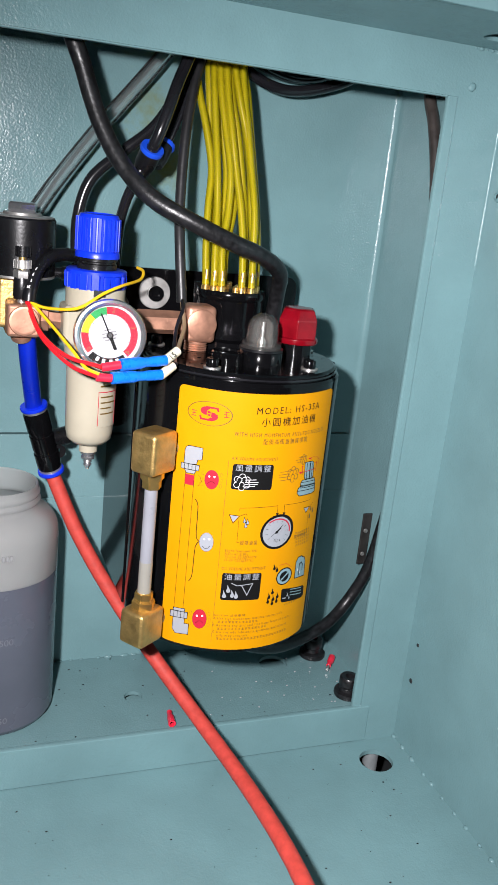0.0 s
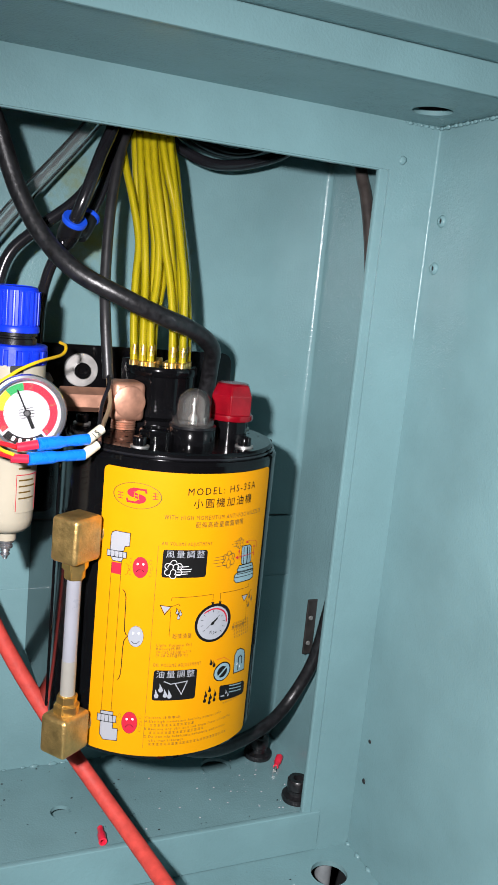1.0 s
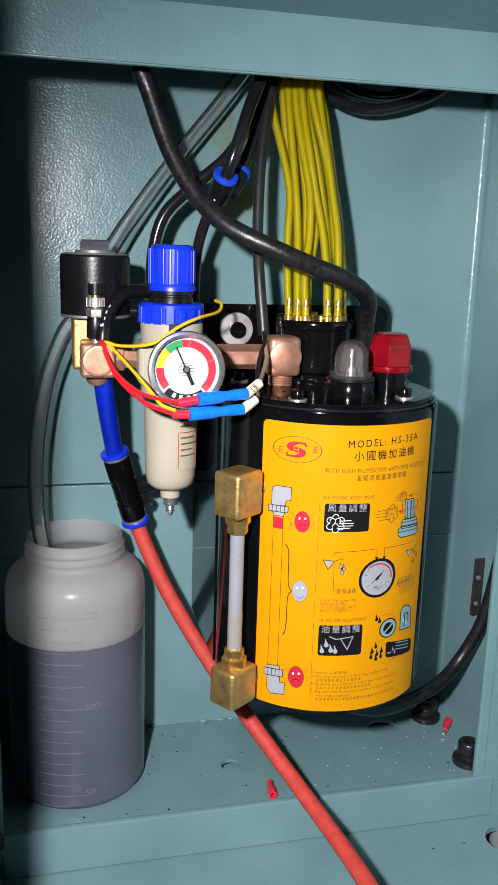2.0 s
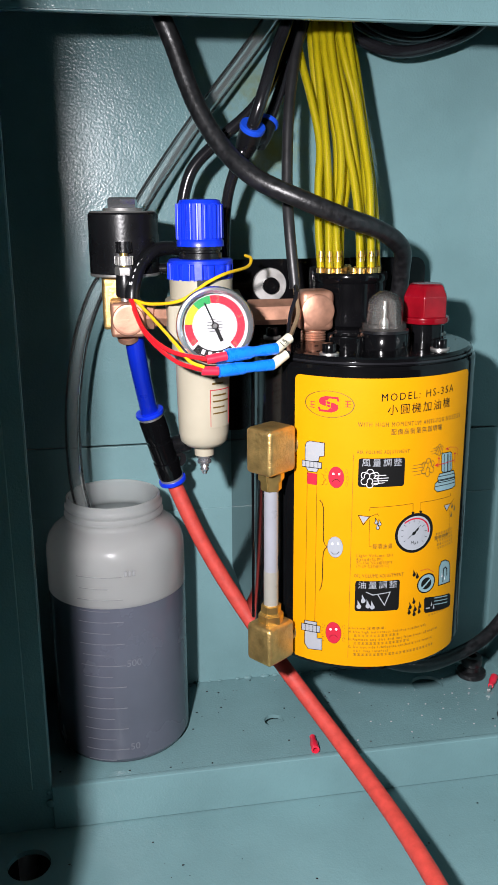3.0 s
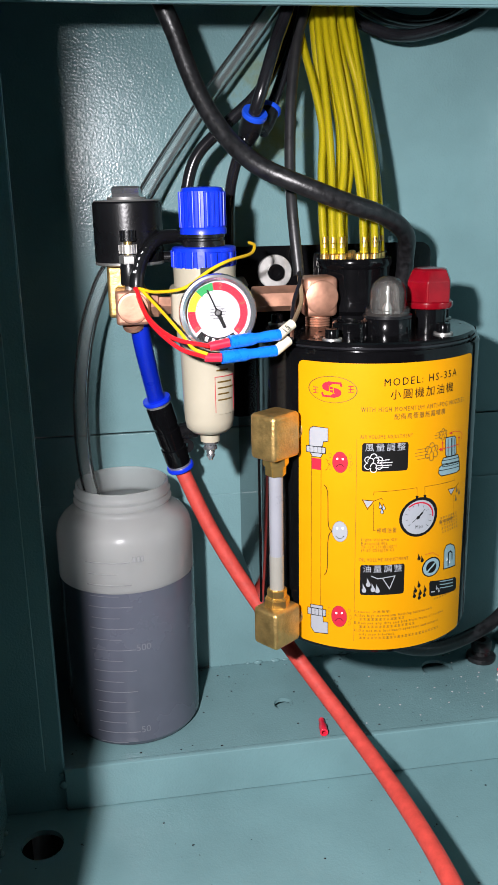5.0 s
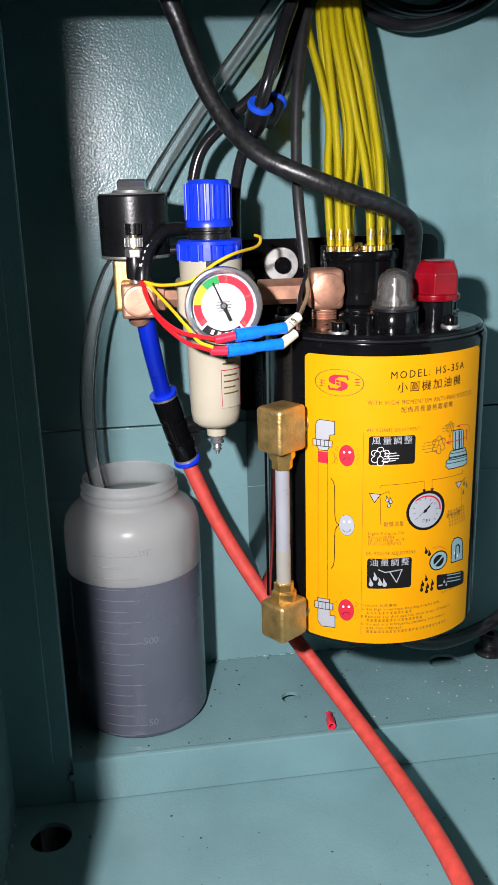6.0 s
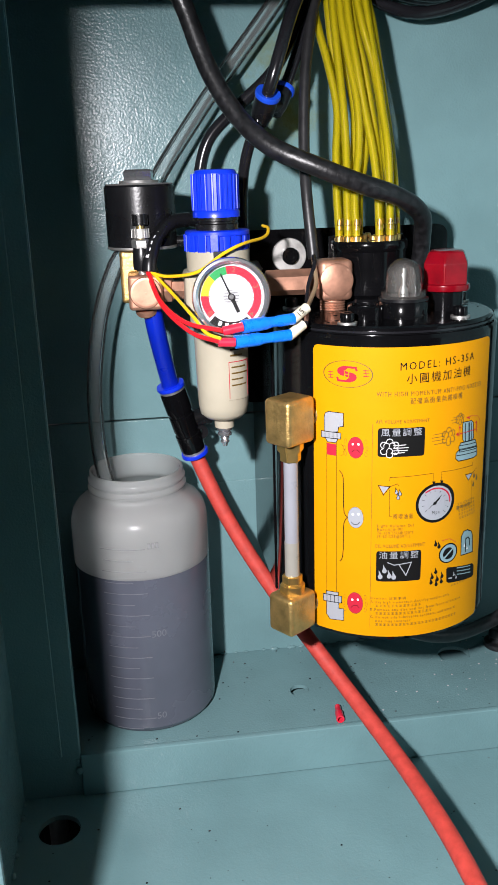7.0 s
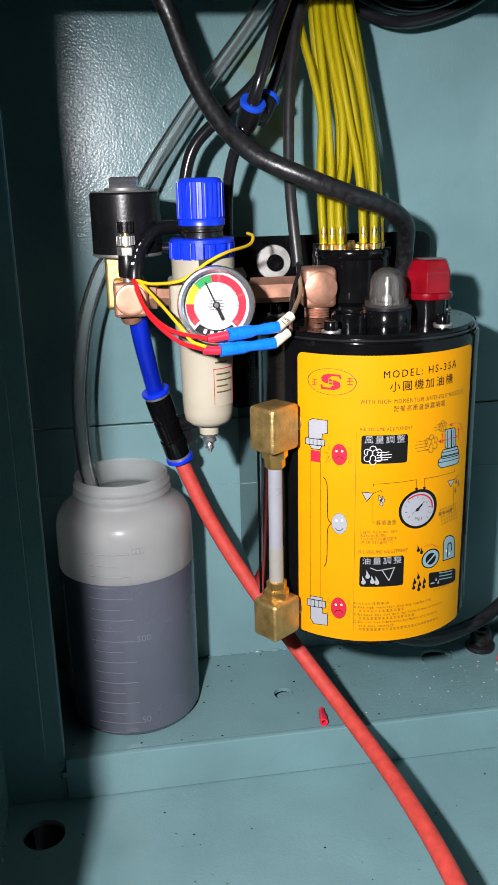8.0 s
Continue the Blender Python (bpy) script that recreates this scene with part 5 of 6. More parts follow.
def print_puff(deg, z, rd, rz, lobes, mat, width, layer=2):
    """A puff of air: a ring of overlapping lobes drawn as a scalloped line, with smaller curls inside."""
    pts = []
    n = lobes * 8
    for k in range(n + 1):
        a = 2 * math.pi * k / n
        r = 0.62 + 0.38 * abs(math.sin(a * lobes / 2)) ** 0.6
        pts.append((deg + rd * r * math.cos(a), z + rz * r * math.sin(a)))
    print_line(pts, width, mat, layer)
    for u, v in ((-0.3, 0.25), (0.25, 0.3), (0.0, -0.3)):
        print_arc((deg + rd * u, z + rz * v), rd * 0.32, rz * 0.32, -120, 150, width, mat, layer)


def print_text(txt, a0, a1, z, height, mat, layer=2, rise=0.0):
    cu = bpy.data.curves.new("printed_text", "FONT")
    cu.body, cu.size = txt, 1.0
    cu.resolution_u = 2
    cu.space_character = 1.3
    tmp = new("printed_text_source", cu)
    me = bpy.data.meshes.new_from_object(tmp.evaluated_get(bpy.context.evaluated_depsgraph_get()))
    bpy.data.objects.remove(tmp)
    bm = B()
    bm.from_mesh(me)
    xs = [q.co.x for q in bm.verts]
    ys = [q.co.y for q in bm.verts]
    x0, x1, y0, y1 = min(xs), max(xs), min(min(ys), 0), max(ys)
    for q in bm.verts:
        d = a0 + (a1 - a0) * (q.co.x - x0) / (x1 - x0)
        up = (q.co.y - y0) / (y1 - y0) if ord(txt[0]) > 255 else q.co.y / y1
        q.co = on_label(d, z + height * up + rise * (d - a0) / (a1 - a0), layer)
    return curved(bm, "printed_text", mat)


def print_glyphs(a0, a1, z, height, mat, layer=1):
    """A row of small unreadable characters as plain bars."""
    bm = B()
    d = a0
    while d < a1 - 0.6:
        for u0, u1, v0, v1 in ((0.0, 1.0, 0.0, 0.15), (0.12, 0.9, 0.43, 0.57), (0.0, 1.0, 0.86, 1.0), (0.43, 0.57, 0.0, 1.0)):
            bm.faces.new([bm.verts.new(on_label(d + u * 1.35, z + v * height, layer)) for u, v in ((u0, v0), (u1, v0), (u1, v1), (u0, v1))])
        d += 1.95
    return curved(bm, "printed_bar", mat)


print_text('MODEL: HS-35A', -8.06, 31.19, 0.2760, 0.0044, "ink", rise=0.0022)
print_text('小圓機加油機', -5.06, 29.13, 0.2680, 0.0060, "ink", rise=0.0010)
print_text('WITH HIGH MOMENTUM ANTI-FOG NOZZLES', -18.6, 38.4, 0.2609, 0.0027, "ink_brown")
print_text('配備高衝量無霧噴嘴', -2.98, 24.39, 0.2559, 0.0037, "ink_brown")
print_ring(-32.45, 0.2733, 12.13, 0.008, 0.0003, "ink_brown", 1)
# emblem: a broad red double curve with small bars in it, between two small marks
EC, EZ = -32.6, 0.2733
print_arc((EC - 1.4, EZ + 0.0017), 3.3, 0.0028, -185, 40, 0.0022, "ink_red", 1, "printed_emblem")
print_arc((EC + 1.4, EZ - 0.0017), 3.3, 0.0028, -5, 220, 0.0022, "ink_red", 1, "printed_emblem")
print_line([(EC - 3.0, EZ + 0.0012), (EC + 3.0, EZ - 0.0012)], 0.0030, "ink_red", 1, "printed_emblem")
print_line([(EC - 1.4, EZ + 0.0042), (EC + 4.2, EZ + 0.0040), (EC + 4.6, EZ + 0.0026)], 0.0012, "ink_red", 1, "printed_emblem")
print_line([(EC + 1.4, EZ - 0.0042), (EC - 4.2, EZ - 0.0040), (EC - 4.6, EZ - 0.0026)], 0.0012, "ink_red", 1, "printed_emblem")
for a in (EC - 1.0, EC + 1.0):
    print_line([(a, EZ - 0.0016), (a, EZ + 0.0016)], 0.0005, "yellow_film", 3)
print_line([(EC - 1.0, EZ), (EC + 1.0, EZ)], 0.0005, "yellow_film", 3)
for a, z in ((-41.9, 0.2706), (-24.6, 0.2724)):
    for k in range(3):
        print_line([(a, z + 0.0017 * k), (a + 2.3, z + 0.0017 * k)], 0.0004, "ink_red", 1)
    print_line([(a + 1.1, z), (a + 0.9, z + 0.0036)], 0.0004, "ink_red", 1)
print_box(-42.8, -37.66, 0.2229, 0.2301, "ink_red", 1, 0.0, "printed_panel")
print_line([(-42.8, 0.2307), (-42.95, 0.1313)], 0.00025, "ink", 1)
print_line([(-37.67, 0.2316), (-37.52, 0.133)], 0.00025, "ink", 1)
print_disc(-28.12, 0.2293, 3.82, 0.0067, "ink_red", 1, "printed_face")
print_ring(-28.12, 0.2293, 3.82, 0.0067, 0.0002, "ink_brown", 2)
print_disc(-29.47, 0.2313, 0.54, 0.0007, "ink_white", 2, "printed_disc")
print_disc(-26.75, 0.2315, 0.54, 0.0007, "ink_white", 2, "printed_disc")
print_line([(-29.98, 0.2263), (-28.89, 0.2278), (-27.26, 0.228), (-26.17, 0.2267)], 0.0003, "ink", 2)
print_ring(-33.08, 0.2329, 0.62, 0.0014, 0.00018, "ink_brown", 1)
print_ring(-33.63, 0.2286, 0.62, 0.0014, 0.00018, "ink_brown", 1)
print_ring(-33.05, 0.2252, 0.62, 0.0014, 0.00018, "ink_brown", 1)
print_ring(-23.29, 0.2332, 0.59, 0.0014, 0.00018, "ink_brown", 1)
print_ring(-22.71, 0.2291, 0.59, 0.0014, 0.00018, "ink_brown", 1)
print_ring(-23.21, 0.2255, 0.59, 0.0014, 0.00018, "ink_brown", 1)
print_disc(-27.83, 0.1849, 3.9, 0.0069, "ink_grey", 1, "printed_face")
print_ring(-27.83, 0.1849, 3.9, 0.0069, 0.0002, "ink_brown", 2)
print_disc(-29.2, 0.1869, 0.57, 0.0008, "ink_white", 2, "printed_disc")
print_disc(-26.41, 0.1873, 0.55, 0.0008, "ink_white", 2, "printed_disc")
print_line([(-29.73, 0.1816), (-28.59, 0.1803), (-26.92, 0.1806), (-25.82, 0.1822)], 0.0003, "ink", 2)
print_disc(-27.73, 0.1275, 4.03, 0.0074, "ink_red", 1, "printed_face")
print_ring(-27.73, 0.1275, 4.03, 0.0074, 0.0002, "ink_brown", 2)
print_disc(-29.14, 0.1296, 0.58, 0.0008, "ink_white", 2, "printed_disc")
print_disc(-26.27, 0.1301, 0.57, 0.0008, "ink_white", 2, "printed_disc")
print_line([(-29.69, 0.124), (-28.54, 0.1258), (-26.81, 0.1261), (-25.66, 0.1247)], 0.0003, "ink", 2)
print_ring(-32.97, 0.1311, 0.65, 0.0015, 0.00018, "ink_brown", 1)
print_ring(-33.55, 0.1262, 0.66, 0.0016, 0.00018, "ink_brown", 1)
print_ring(-32.94, 0.1224, 0.66, 0.0016, 0.00018, "ink_brown", 1)
print_ring(-22.61, 0.1322, 0.62, 0.0015, 0.00018, "ink_brown", 1)
print_ring(-22.01, 0.1276, 0.62, 0.0016, 0.00018, "ink_brown", 1)
print_ring(-22.53, 0.1236, 0.62, 0.0016, 0.00018, "ink_brown", 1)
print_line([(-35.34, 0.2305), (-34.2, 0.2296), (-34.19, 0.2279), (-33.06, 0.2273), (-34.19, 0.2261), (-34.18, 0.2243), (-35.32, 0.2235)], 0.0002, "ink", 1)
print_line([(-20.24, 0.244), (-20.15, 0.1113)], 0.00018, "ink_brown", 1)
print_text('AIR VOLUME ADJUSTMENT', -18.67, 6.33, 0.2447, 0.0021, "ink_brown")
print_box(-17.76, 4.42, 0.2243, 0.2419, "ink", 1, 0.0015, "printed_panel")
print_text('風量調整', -16.22, 2.87, 0.2369, 0.0048, "ink_grey")
print_line([(-11.9, 0.2097), (-11.66, 0.2115), (9.67, 0.2125), (9.9, 0.2053)], 0.00025, "ink", 1)
print_shape([(8.94, 0.2073), (10.76, 0.207), (9.93, 0.2042)], "ink", 1, "printed_shape")
print_line([(34.4, 0.2134), (34.53, 0.2115), (14.0, 0.2124), (14.26, 0.2052)], 0.00025, "ink", 1)
print_shape([(13.24, 0.2072), (15.17, 0.2068), (14.3, 0.2041)], "ink", 1, "printed_shape")
print_line([(-17.15, 0.2064), (-11.57, 0.2058), (-14.68, 0.2004), (-17.15, 0.2064)], 0.0004, "ink", 1)
print_shape([(-16.62, 0.2061), (-12.1, 0.2055), (-14.69, 0.2012)], "ink_grey", 1, "printed_shape")
print_line([(-11.57, 0.2058), (-8.13, 0.2075), (-7.58, 0.2064)], 0.0003, "ink", 1)
print_line([(-11.8, 0.2037), (-11.53, 0.1867), (-10.46, 0.1867)], 0.0002, "ink", 1)
print_line([(29.4, 0.2069), (34.88, 0.2063), (31.84, 0.2025), (29.4, 0.2069)], 0.0004, "ink", 1)
print_shape([(29.85, 0.2064), (34.41, 0.2061), (31.82, 0.2028)], "ink_grey", 1, "printed_shape")
print_line([(34.88, 0.2063), (38.35, 0.2084)], 0.0003, "ink", 1)
print_line([(34.19, 0.2021), (35.22, 0.1869), (33.77, 0.1866)], 0.0002, "ink", 1)
print_text('輕噴油量', -9.88, -0.3, 0.185, 0.0033, "ink_brown")
print_text('重噴油量', 23.68, 33.9, 0.1854, 0.0027, "ink_brown")
print_disc(11.62, 0.1932, 10.74, 0.0128, "ink", 1, "printed_dial")
print_disc(11.42, 0.1932, 9.12, 0.011, "ink_grey", 2, "printed_dial")
print_arc((10.9, 0.1932), 8.79, 0.0099, -40, 95, 0.0009, "ink_red", 3)
print_line([(6.63, 0.1893), (5.75, 0.1885)], 0.00025, "ink", 3)
print_line([(5.4, 0.1924), (4.28, 0.1922)], 0.00025, "ink", 3)
print_line([(5.27, 0.1957), (4.12, 0.1961)], 0.00025, "ink", 3)
print_line([(6.24, 0.1985), (5.29, 0.1995)], 0.00025, "ink", 3)
print_line([(8.15, 0.2002), (7.59, 0.2016)], 0.00025, "ink", 3)
print_line([(10.66, 0.2005), (10.62, 0.202)], 0.00025, "ink", 3)
print_line([(13.3, 0.1993), (13.82, 0.2005)], 0.00025, "ink", 3)
print_line([(15.53, 0.1967), (16.54, 0.1974)], 0.00025, "ink", 3)
print_line([(16.85, 0.1935), (18.17, 0.1935)], 0.00025, "ink", 3)
print_line([(16.93, 0.1902), (18.27, 0.1895)], 0.00025, "ink", 3)
print_line([(15.74, 0.1875), (16.8, 0.1863)], 0.00025, "ink", 3)
print_line([(7.66, 0.1902), (14.52, 0.1979)], 0.0003, "ink", 3)
print_line([(10.3, 0.1926), (13.0, 0.1957)], 0.0012, "ink", 3)
print_disc(10.91, 0.1932, 0.93, 0.0011, "ink", 3, "printed_disc")
print_text('Mpa', 9.59, 13.66, 0.1861, 0.0022, "ink")
print_text('Light Volume Oil', -17.35, 0.1, 0.1797, 0.0019, "ink_brown")
print_text('Rated(比例)', -17.32, -4.86, 0.1774, 0.0019, "ink_brown")
print_text('70-150 SSU@100°F', -17.29, 0.21, 0.1751, 0.0019, "ink_brown")
print_text('(9-20 CST@50°C)', -17.26, -1.43, 0.1729, 0.0019, "ink_brown")
print_text('OIL VOLUME ADJUSTMENT', -18.26, 6.23, 0.1663, 0.0022, "ink_brown")
print_box(-17.58, 4.53, 0.1437, 0.1639, "ink", 1, 0.0015, "printed_panel")
print_text('油量調整', -16.26, 3.18, 0.1589, 0.0049, "ink_grey")
print_line([(15.63, 0.1674), (20.45, 0.1676), (24.73, 0.164)], 0.00025, "ink_red", 1)
print_disc(20.09, 0.158, 5.83, 0.0066, "ink", 1, "printed_disc")
print_disc(20.01, 0.158, 5.09, 0.0058, "ink_teal", 2, "printed_disc")
print_disc(19.88, 0.158, 3.25, 0.0039, "ink", 3, "printed_disc")
print_line([(17.76, 0.1559), (22.23, 0.1603)], 0.0012, "ink_teal", 4)
print_text('Caution 注意事項:', -20.0, -2.0, 0.1315, 0.0017, "ink_brown")
print_text('A.Use high momentum Anti-fog nozzles only', -20.0, 21.5, 0.1288, 0.0017, "ink_brown")
print_glyphs(-17.5, 6.0, 0.1262, 0.0015, "ink_brown")
print_text('B.Remove any dirt and lint from front of nozzles', -20.0, 29.5, 0.1236, 0.0017, "ink_brown")
print_glyphs(-17.5, 12.0, 0.1210, 0.0015, "ink_brown")
print_text('C.Do not mix lubricants,synthetic and mineral', -20.0, 26.0, 0.1184, 0.0017, "ink_brown")
print_text('oils may interact', -17.5, 0.0, 0.1158, 0.0017, "ink_brown")
print_glyphs(-17.5, 26.0, 0.1132, 0.0015, "ink_brown")
print_glyphs(22.5, 36.0, 0.1345, 0.0010, "ink_brown")
print_glyphs(24.5, 38.5, 0.1885, 0.0013, "ink_brown")
print_glyphs(24.9, 38.5, 0.1861, 0.0013, "ink_brown")
print_glyphs(25.3, 38.5, 0.1837, 0.0013, "ink_brown")
print_glyphs(25.7, 38.5, 0.1813, 0.0013, "ink_brown")
print_glyphs(26.1, 38.5, 0.1789, 0.0013, "ink_brown")

# pipe elbows with their ribbed couplings, and the long brace
print_outlined([(-44.1, 0.2367), (-44.13, 0.2463), (-43.55, 0.2487), (-41.82, 0.2499), (-34.17, 0.2498), (-34.1, 0.2417), (-36.51, 0.241), (-36.9, 0.238)], "ink_grey", 0.0004, 1, "printed_elbow")
print_outlined([(-45.6, 0.2374), (-35.27, 0.2376), (-35.38, 0.2338), (-45.59, 0.2334)], "ink_grey", 0.0004, 3, "printed_panel")
print_line([(-43.52, 0.2372), (-43.51, 0.2334)], 0.0003, "ink", 5)
print_line([(-41.35, 0.2373), (-41.33, 0.2335)], 0.0003, "ink", 5)
print_line([(-39.23, 0.2373), (-39.21, 0.2335)], 0.0003, "ink", 5)
print_line([(-37.17, 0.2373), (-37.14, 0.2336)], 0.0003, "ink", 5)
print_outlined([(-43.8, 0.2336), (-36.74, 0.2337), (-37.81, 0.2311), (-42.33, 0.2309)], "ink_grey", 0.0004, 1, "printed_shape")
print_outlined([(-43.05, 0.1262), (-43.02, 0.116), (-41.02, 0.1128), (-33.44, 0.114), (-33.5, 0.1221), (-36.05, 0.1218), (-36.22, 0.1265)], "ink_grey", 0.0004, 1, "printed_elbow")
print_outlined([(-44.78, 0.1297), (-34.54, 0.1307), (-34.65, 0.126), (-44.77, 0.1249)], "ink_grey", 0.0004, 3, "printed_panel")
print_line([(-42.6, 0.1297), (-42.58, 0.125)], 0.0003, "ink", 5)
print_line([(-40.48, 0.1299), (-40.46, 0.1253)], 0.0003, "ink", 5)
print_line([(-38.41, 0.1301), (-38.39, 0.1255)], 0.0003, "ink", 5)
print_line([(-36.39, 0.1302), (-36.36, 0.1257)], 0.0003, "ink", 5)
print_outlined([(-43.22, 0.1321), (-36.4, 0.1329), (-36.39, 0.1305), (-43.22, 0.1299)], "ink_grey", 0.0004, 1, "printed_shape")
print_line([(-35.93, 0.2137), (-34.83, 0.2123), (-34.13, 0.2095), (-33.95, 0.2031), (-33.86, 0.1912), (-33.57, 0.1874), (-32.87, 0.1855), (-31.79, 0.1845), (-32.85, 0.1829), (-33.65, 0.1805), (-33.89, 0.1764), (-33.93, 0.1632), (-34.18, 0.1587), (-34.72, 0.1561), (-35.55, 0.1547)], 0.0005, "ink", 1)
# puffs of air
print_puff(-12.21, 0.2296, 4.6, 0.0058, 6, "ink_white", 0.00035, 2)
print_line([(-10.39, 0.2313), (-4.78, 0.2316)], 0.0004, "ink_white", 3)
print_line([(-10.36, 0.2297), (-3.48, 0.2299)], 0.0004, "ink_white", 3)
print_line([(-10.32, 0.2281), (-3.82, 0.2283)], 0.0004, "ink_white", 3)
print_line([(-10.3, 0.2266), (-5.3, 0.2269)], 0.0004, "ink_white", 3)
print_puff(17.09, 0.2339, 4, 0.0056, 6, "ink_brown", 0.0004, 2)
print_line([(8.92, 0.2362), (14.99, 0.2366)], 0.00035, "ink_brown", 1)
print_line([(8.14, 0.2343), (15.07, 0.2346)], 0.00035, "ink_brown", 1)
print_line([(8.21, 0.2324), (15.15, 0.2326)], 0.00035, "ink_brown", 1)
print_line([(9.4, 0.2302), (15.23, 0.2306)], 0.00035, "ink_brown", 1)
print_puff(23.74, 0.2434, 2.6, 0.0036, 6, "ink_brown", 0.00035, 2)
print_line([(19.64, 0.2449), (21.93, 0.2452)], 0.0003, "ink_brown", 1)
print_line([(18.42, 0.2435), (22.01, 0.2436)], 0.0003, "ink_brown", 1)
print_line([(19.13, 0.2417), (22.09, 0.2419)], 0.0003, "ink_brown", 1)
# spray nozzle
print_outlined([(25.53, 0.2397), (26.01, 0.2409), (31.94, 0.2405), (33.33, 0.2392), (34.24, 0.2292), (33.2, 0.2281), (27.07, 0.2284), (26.05, 0.23)], "ink_teal", 0.0005, 1, "printed_shape")
print_line([(27.2, 0.2397), (27.81, 0.2289)], 0.0005, "ink", 3)
print_line([(29.95, 0.2393), (30.62, 0.2285)], 0.001, "ink", 3)
print_line([(31.81, 0.2392), (32.53, 0.2283)], 0.0004, "ink", 3)
print_outlined([(24.87, 0.2283), (35.74, 0.2277), (37.23, 0.2242), (36.94, 0.2216), (24.26, 0.2227), (23.57, 0.2259)], "ink_teal", 0.0005, 1, "printed_shape")
print_line([(23.99, 0.2245), (36.8, 0.2234)], 0.0004, "ink", 3)
print_line([(24.41, 0.2267), (36.38, 0.2257)], 0.0004, "ink", 3)
print_outlined([(22, 0.2226), (23.67, 0.2239), (37.34, 0.2228), (37.78, 0.2172), (34.92, 0.2164), (23.65, 0.2171), (21.81, 0.2193)], "ink_teal", 0.0005, 2, "printed_shape")
print_line([(21.9, 0.2209), (37.59, 0.2197)], 0.0004, "ink", 4)
print_line([(23.74, 0.233), (23.44, 0.2389)], 0.0004, "ink_red", 4)
print_line([(21.44, 0.2343), (35.96, 0.2344)], 0.0004, "ink_red", 4)
print_line([(36.12, 0.2324), (35.6, 0.2392)], 0.0004, "ink_red", 4)
print_line([(38.76, 0.237), (39.04, 0.24), (36.81, 0.2422), (31.74, 0.2435), (28.15, 0.2431)], 0.0003, "ink_red", 1)
print_shape([(21.1, 0.2344), (22.75, 0.2354), (22.86, 0.233)], "ink_red", 4, "printed_arrow")
print_shape([(27.76, 0.2432), (29.67, 0.2439), (30.18, 0.2421)], "ink_red", 4, "printed_arrow")
print_shape([(23.42, 0.2392), (22.79, 0.238), (24.19, 0.2379)], "ink_red", 4, "printed_arrow")
print_shape([(35.58, 0.2396), (34.74, 0.2383), (36.65, 0.2381)], "ink_red", 4, "printed_arrow")
# oil drops, valve arch and the small black plate
print_drop(-15.72, 0.1483, 0.0062, "ink_grey", None, 2)
print_drop(-13.73, 0.1523, 0.0062, "ink_grey", None, 2)
print_drop(-11.35, 0.1488, 0.0062, "ink_grey", None, 2)
print_drop(-9.13, 0.1481, 0.0062, "ink_grey", None, 2)
print_line([(-12, 0.1566), (-8.88, 0.1548), (-0.36, 0.1563), (-2.96, 0.1477), (-6.54, 0.1551)], 0.0006, "ink_grey", 3)
print_drop(12.02, 0.1669, 0.005, "ink", None, 2)
print_drop(13.91, 0.1651, 0.005, "ink", None, 2)
print_drop(12.67, 0.1483, 0.005, "ink", None, 2)
print_drop(10.67, 0.1452, 0.005, "ink", None, 2)
print_drop(13.63, 0.143, 0.005, "ink", None, 2)
print_drop(16.42, 0.1444, 0.005, "ink", None, 2)
print_drop(10.19, 0.1417, 0.005, "ink", None, 2)
print_drop(13.12, 0.1399, 0.005, "ink", None, 2)
print_drop(16.08, 0.1409, 0.005, "ink", None, 2)
print_drop(-8.7, 0.203, 0.0042, "ink_grey", 'ink', 2)
print_drop(-7.03, 0.202, 0.0042, "ink_grey", 'ink', 2)
print_drop(-7.87, 0.1996, 0.0042, "ink_grey", 'ink', 2)
print_drop(36.23, 0.205, 0.0046, "ink_brown", None, 2)
print_drop(38.69, 0.2027, 0.0046, "ink_brown", None, 2)
print_drop(35.92, 0.1993, 0.0046, "ink_brown", None, 2)
print_outlined([(28.7, 0.1536), (28.39, 0.1663), (30.05, 0.1694), (33.08, 0.1694), (36.57, 0.167), (37.83, 0.1639), (38.74, 0.1522)], "ink_teal", 0.0006, 1, "printed_shape")
print_line([(31.99, 0.155), (31.89, 0.1637), (33.64, 0.1643), (34.93, 0.1626), (35.23, 0.1583)], 0.0008, "ink", 3)
print_drop(30.6, 0.1601, 0.0028, "ink_white", None, 5)
print_drop(32.96, 0.1574, 0.0028, "ink_white", None, 5)
print_outlined([(19.92, 0.1481), (38.88, 0.1437), (40.43, 0.1418), (40.69, 0.1354), (39.04, 0.1346), (20.71, 0.1377), (19.62, 0.1391), (19.28, 0.1472)], "ink", 0.0005, 1, "printed_panel")
print_line([(26.34, 0.1459), (36.8, 0.1433)], 0.0007, "ink_teal", 3)
print_line([(26.46, 0.1437), (36.96, 0.141)], 0.0007, "ink_teal", 3)
print_line([(26.57, 0.1414), (37.13, 0.1387)], 0.0007, "ink_teal", 3)
print_line([(20.76, 0.1406), (22.71, 0.1403)], 0.0009, "ink_grey", 3)
print_drop(24.05, 0.1427, 0.0034, "ink_grey", None, 3)
print_drop(25.67, 0.1403, 0.0034, "ink_grey", None, 3)


# ---- welds, rivets, spots and grit on the cabinet ----
def blob(bm, c, r, squash=(1, 1, 1)):
    res = bmesh.ops.create_icosphere(bm, subdivisions=2, radius=1.0)
    for q in res["verts"]:
        k = 1 + 0.25 * noise.noise(Vector(c) * 300 + q.co * 1.3)
        q.co = Vector(c) + Vector((q.co.x * r * squash[0], q.co.y * r * squash[1], q.co.z * r * squash[2])) * k


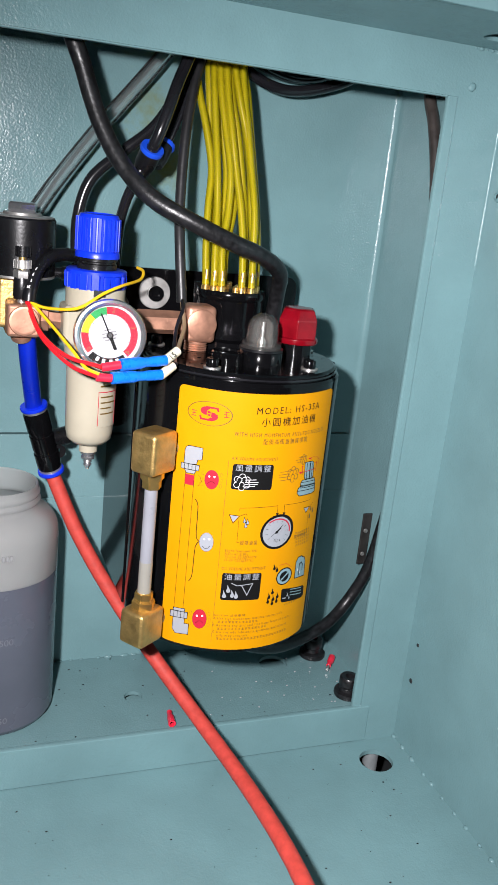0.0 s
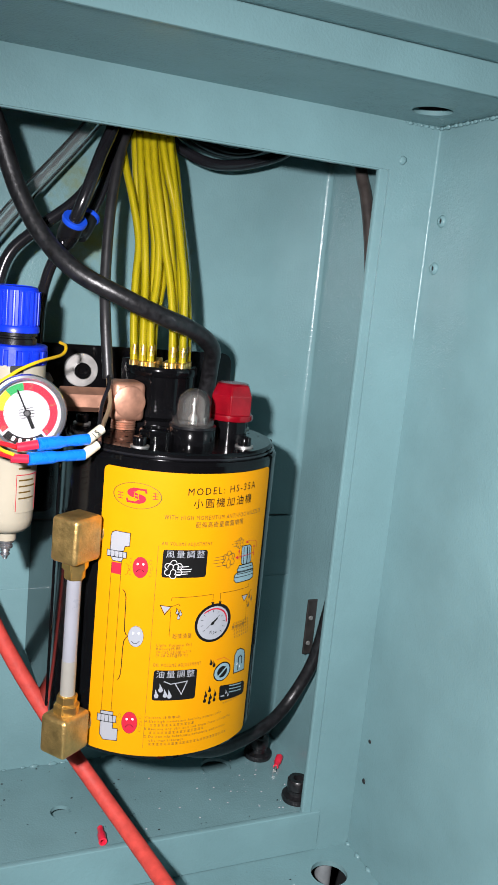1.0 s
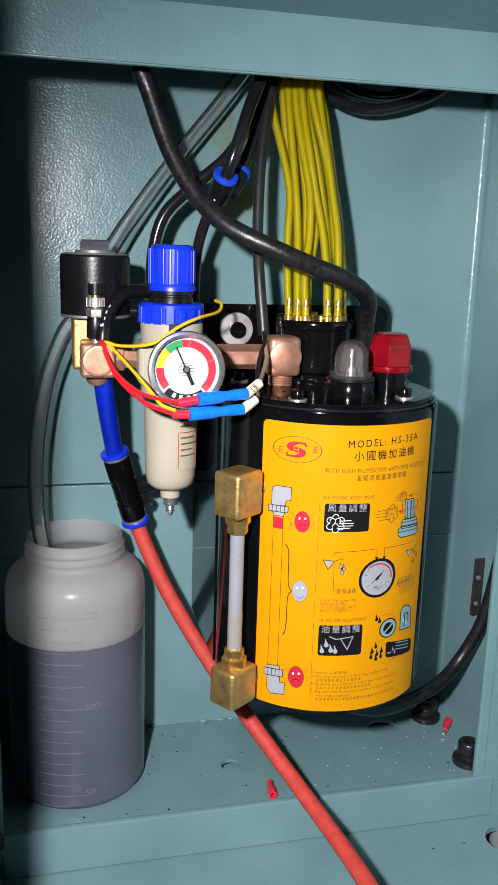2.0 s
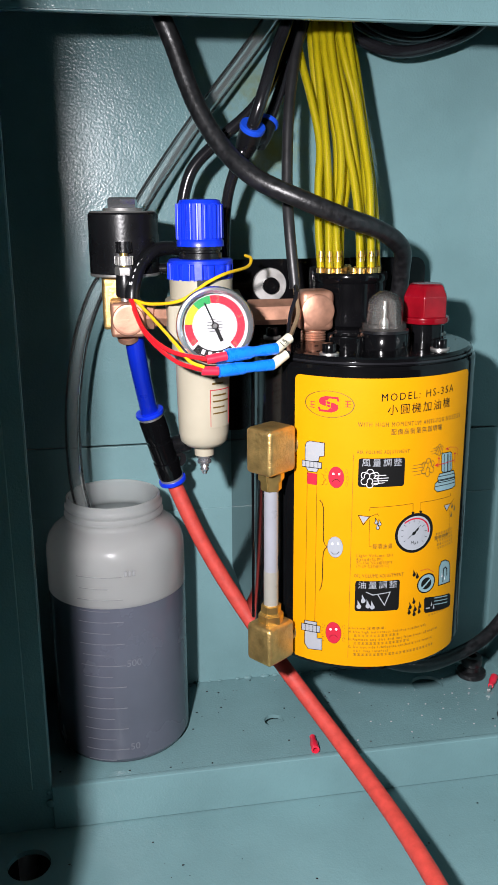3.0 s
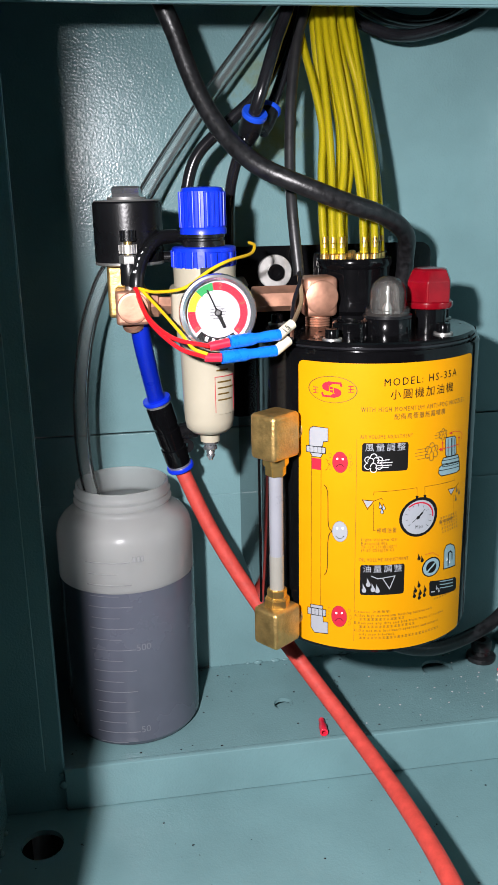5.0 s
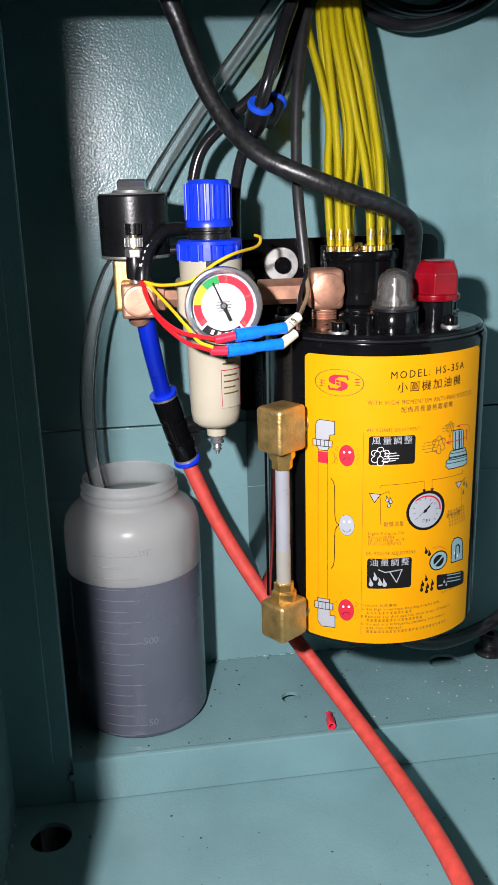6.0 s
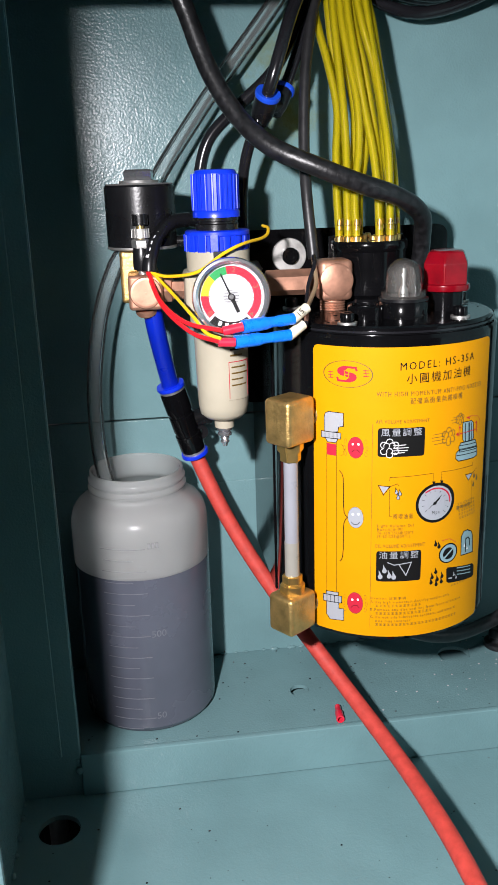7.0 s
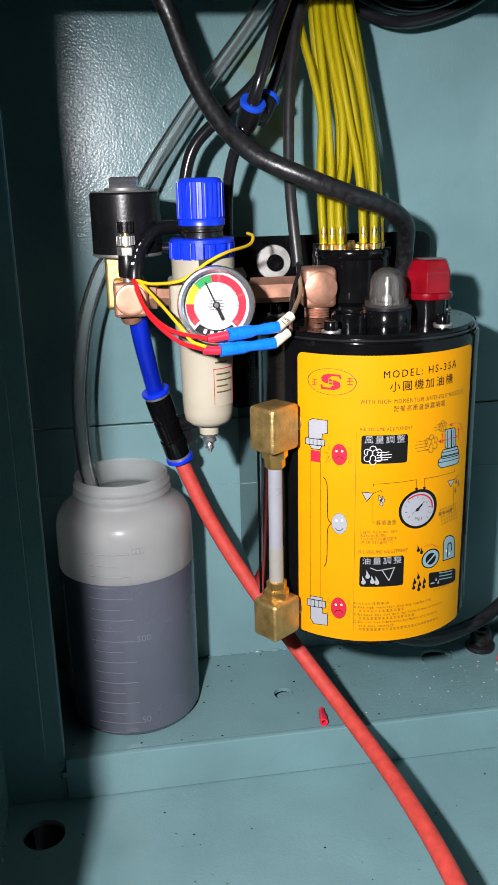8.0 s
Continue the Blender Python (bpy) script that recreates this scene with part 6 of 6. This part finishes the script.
rng = random.Random(5)
for name, x, y0, y1, n in (("weld_seam_right", XR - 0.0006, -0.190, -0.40, 14), ("weld_seam_left", XL + 0.0006, -0.190, -0.40, 14)):
    bm = B()
    for k in range(n):
        y = y0 + (y1 - y0) * k / (n - 1) + rng.uniform(-0.002, 0.002)
        blob(bm, (x, y, LOW + 0.0006), rng.uniform(0.0012, 0.0020), (1, 1.5, 1))
    solid(name, bm, M["paint"], "painted spot welds along the floor joint", "weld", kind="structure", smooth=60)
bm = B()
for k in range(26):
    blob(bm, (XR - 0.001 - k * 0.0004 % 0.001, FY - 0.004 - k * 0.0042, TOP - 0.0012), rng.uniform(0.0008, 0.0016), (1, 1.6, 1))
for k in range(7):
    blob(bm, (0.1085 + k * 0.0045, FY - 0.0018, TOP - 0.001), rng.uniform(0.0007, 0.0014), (1.5, 1, 1))
solid("weld_seam_top", bm, M["paint"], "rough painted weld bead along the cabinet top", "weld", kind="structure", smooth=60)
bm = B()
for c, r in (((0.1105, FY - 0.0018, 0.4955), 0.0030), ((0.1095, FY - 0.001, -0.0325), 0.0020),
             ((-0.2525, FY - 0.0012, -0.012), 0.0032), ((-0.250, FY - 0.001, -0.0315), 0.0022), ((-0.2535, FY - 0.0008, -0.004), 0.0015)):
    blob(bm, c, r, (1, 0.5, 1))
solid("weld_spots", bm, M["paint"], "painted weld spots at the frame corners", "weld", kind="structure", smooth=60)
bm = B()
for k in range(34):
    x = -0.295 + k * 0.0118 + rng.uniform(-0.004, 0.004)
    blob(bm, (x, BY - 0.0028, 0.0006), rng.uniform(0.0008, 0.0022), (1.8, 0.8, 0.8))
solid("weld_seam_back", bm, M["paint_pan"], "lumpy painted sealant along the back of the inner floor", "weld", kind="structure", smooth=60)


def rivet(x, y, z):
    t = thing("rivet", (x, y, z), "small rivet with a dark hollow core in the side wall", "rivet", "side wall rivets")
    m = along((x, y, z), (x - 0.1, y, z))
    part("head", lathe(B(), [(0.0018, -0.001), (0.0042, -0.001), (0.0042, 0.0006), (0.0034, 0.0018), (0.0022, 0.0022), (0.0018, 0.001)], m, 24), M["paint"], t)
    part("core", lathe(B(), [(0, 0.0008), (0.0019, 0.0008), (0.0019, -0.001), (0, -0.001)], m, 16), M["hollow_shade"], t)


rivet(XR, -0.2035, 0.4575)
rivet(XR, -0.2015, 0.4255)
for y, z, r in ((-0.2008, 0.0645, 0.0016), (-0.1998, 0.0300, 0.0022)):
    m = along((XR - 0.0003, y, z), (XR - 0.1, y, z))
    solid("screw_hole", lathe(B(), [(0, 0), (r, 0), (r * 0.8, 0.0005), (0, 0.0005)], m, 16), M["hollow_shade"], "small dark screw hole in the side wall", "hole", "side wall screw holes")

# grit and paint chips on the two floors: uncountable
bm = B()
for k in range(170):
    if k < 80:
        x, y, z = rng.uniform(-0.25, 0.115), rng.uniform(FY + 0.006, BY - 0.004), 0.0003
    else:
        x, y, z = rng.uniform(XL + 0.01, XR - 0.01), rng.uniform(-0.36, FY - 0.006), LOW + 0.0003
    if (x + 0.1994) ** 2 + (y + 0.1219) ** 2 < 0.051 ** 2:
        continue
    r = rng.choice((0.0002, 0.0003, 0.0003, 0.0006))
    blob(bm, (x, y, z), r, (1.4, 1, 0.6))
solid("grit", bm, M["black_plastic"], "dark grit scattered over the steel floors", "grit", kind="stuff", smooth=60)
bm = B()
for k in range(90):
    x, y = rng.gauss(0.055, 0.05), rng.uniform(FY + 0.01, BY - 0.005)
    if not -0.10 < x < 0.115:
        continue
    r = rng.choice((0.0002, 0.0002, 0.0003, 0.0006))
    blob(bm, (x, y, 0.0003), r, (1.3, 1, 0.5))
solid("paint_chips", bm, M["dial"], "pale paint chips scattered over the inner floor", "chips", kind="stuff", smooth=60)

# fine splashes of oil on the black lid
bm = B()
for k in range(45):
    a, d = rng.uniform(-100, 100), (OR - 0.006) * math.sqrt(rng.uniform(0.25, 1.0))
    p = at_oiler(a, d, LID + 0.0001)
    r = rng.choice((0.0003, 0.0004, 0.0005, 0.0009))
    blob(bm, p, r, (1.5, 1.1, 0.35))
solid("oil_splashes", bm, M["black_gloss"], "small glossy splashes of oil on the black lid", "oil", kind="stuff", smooth=60)
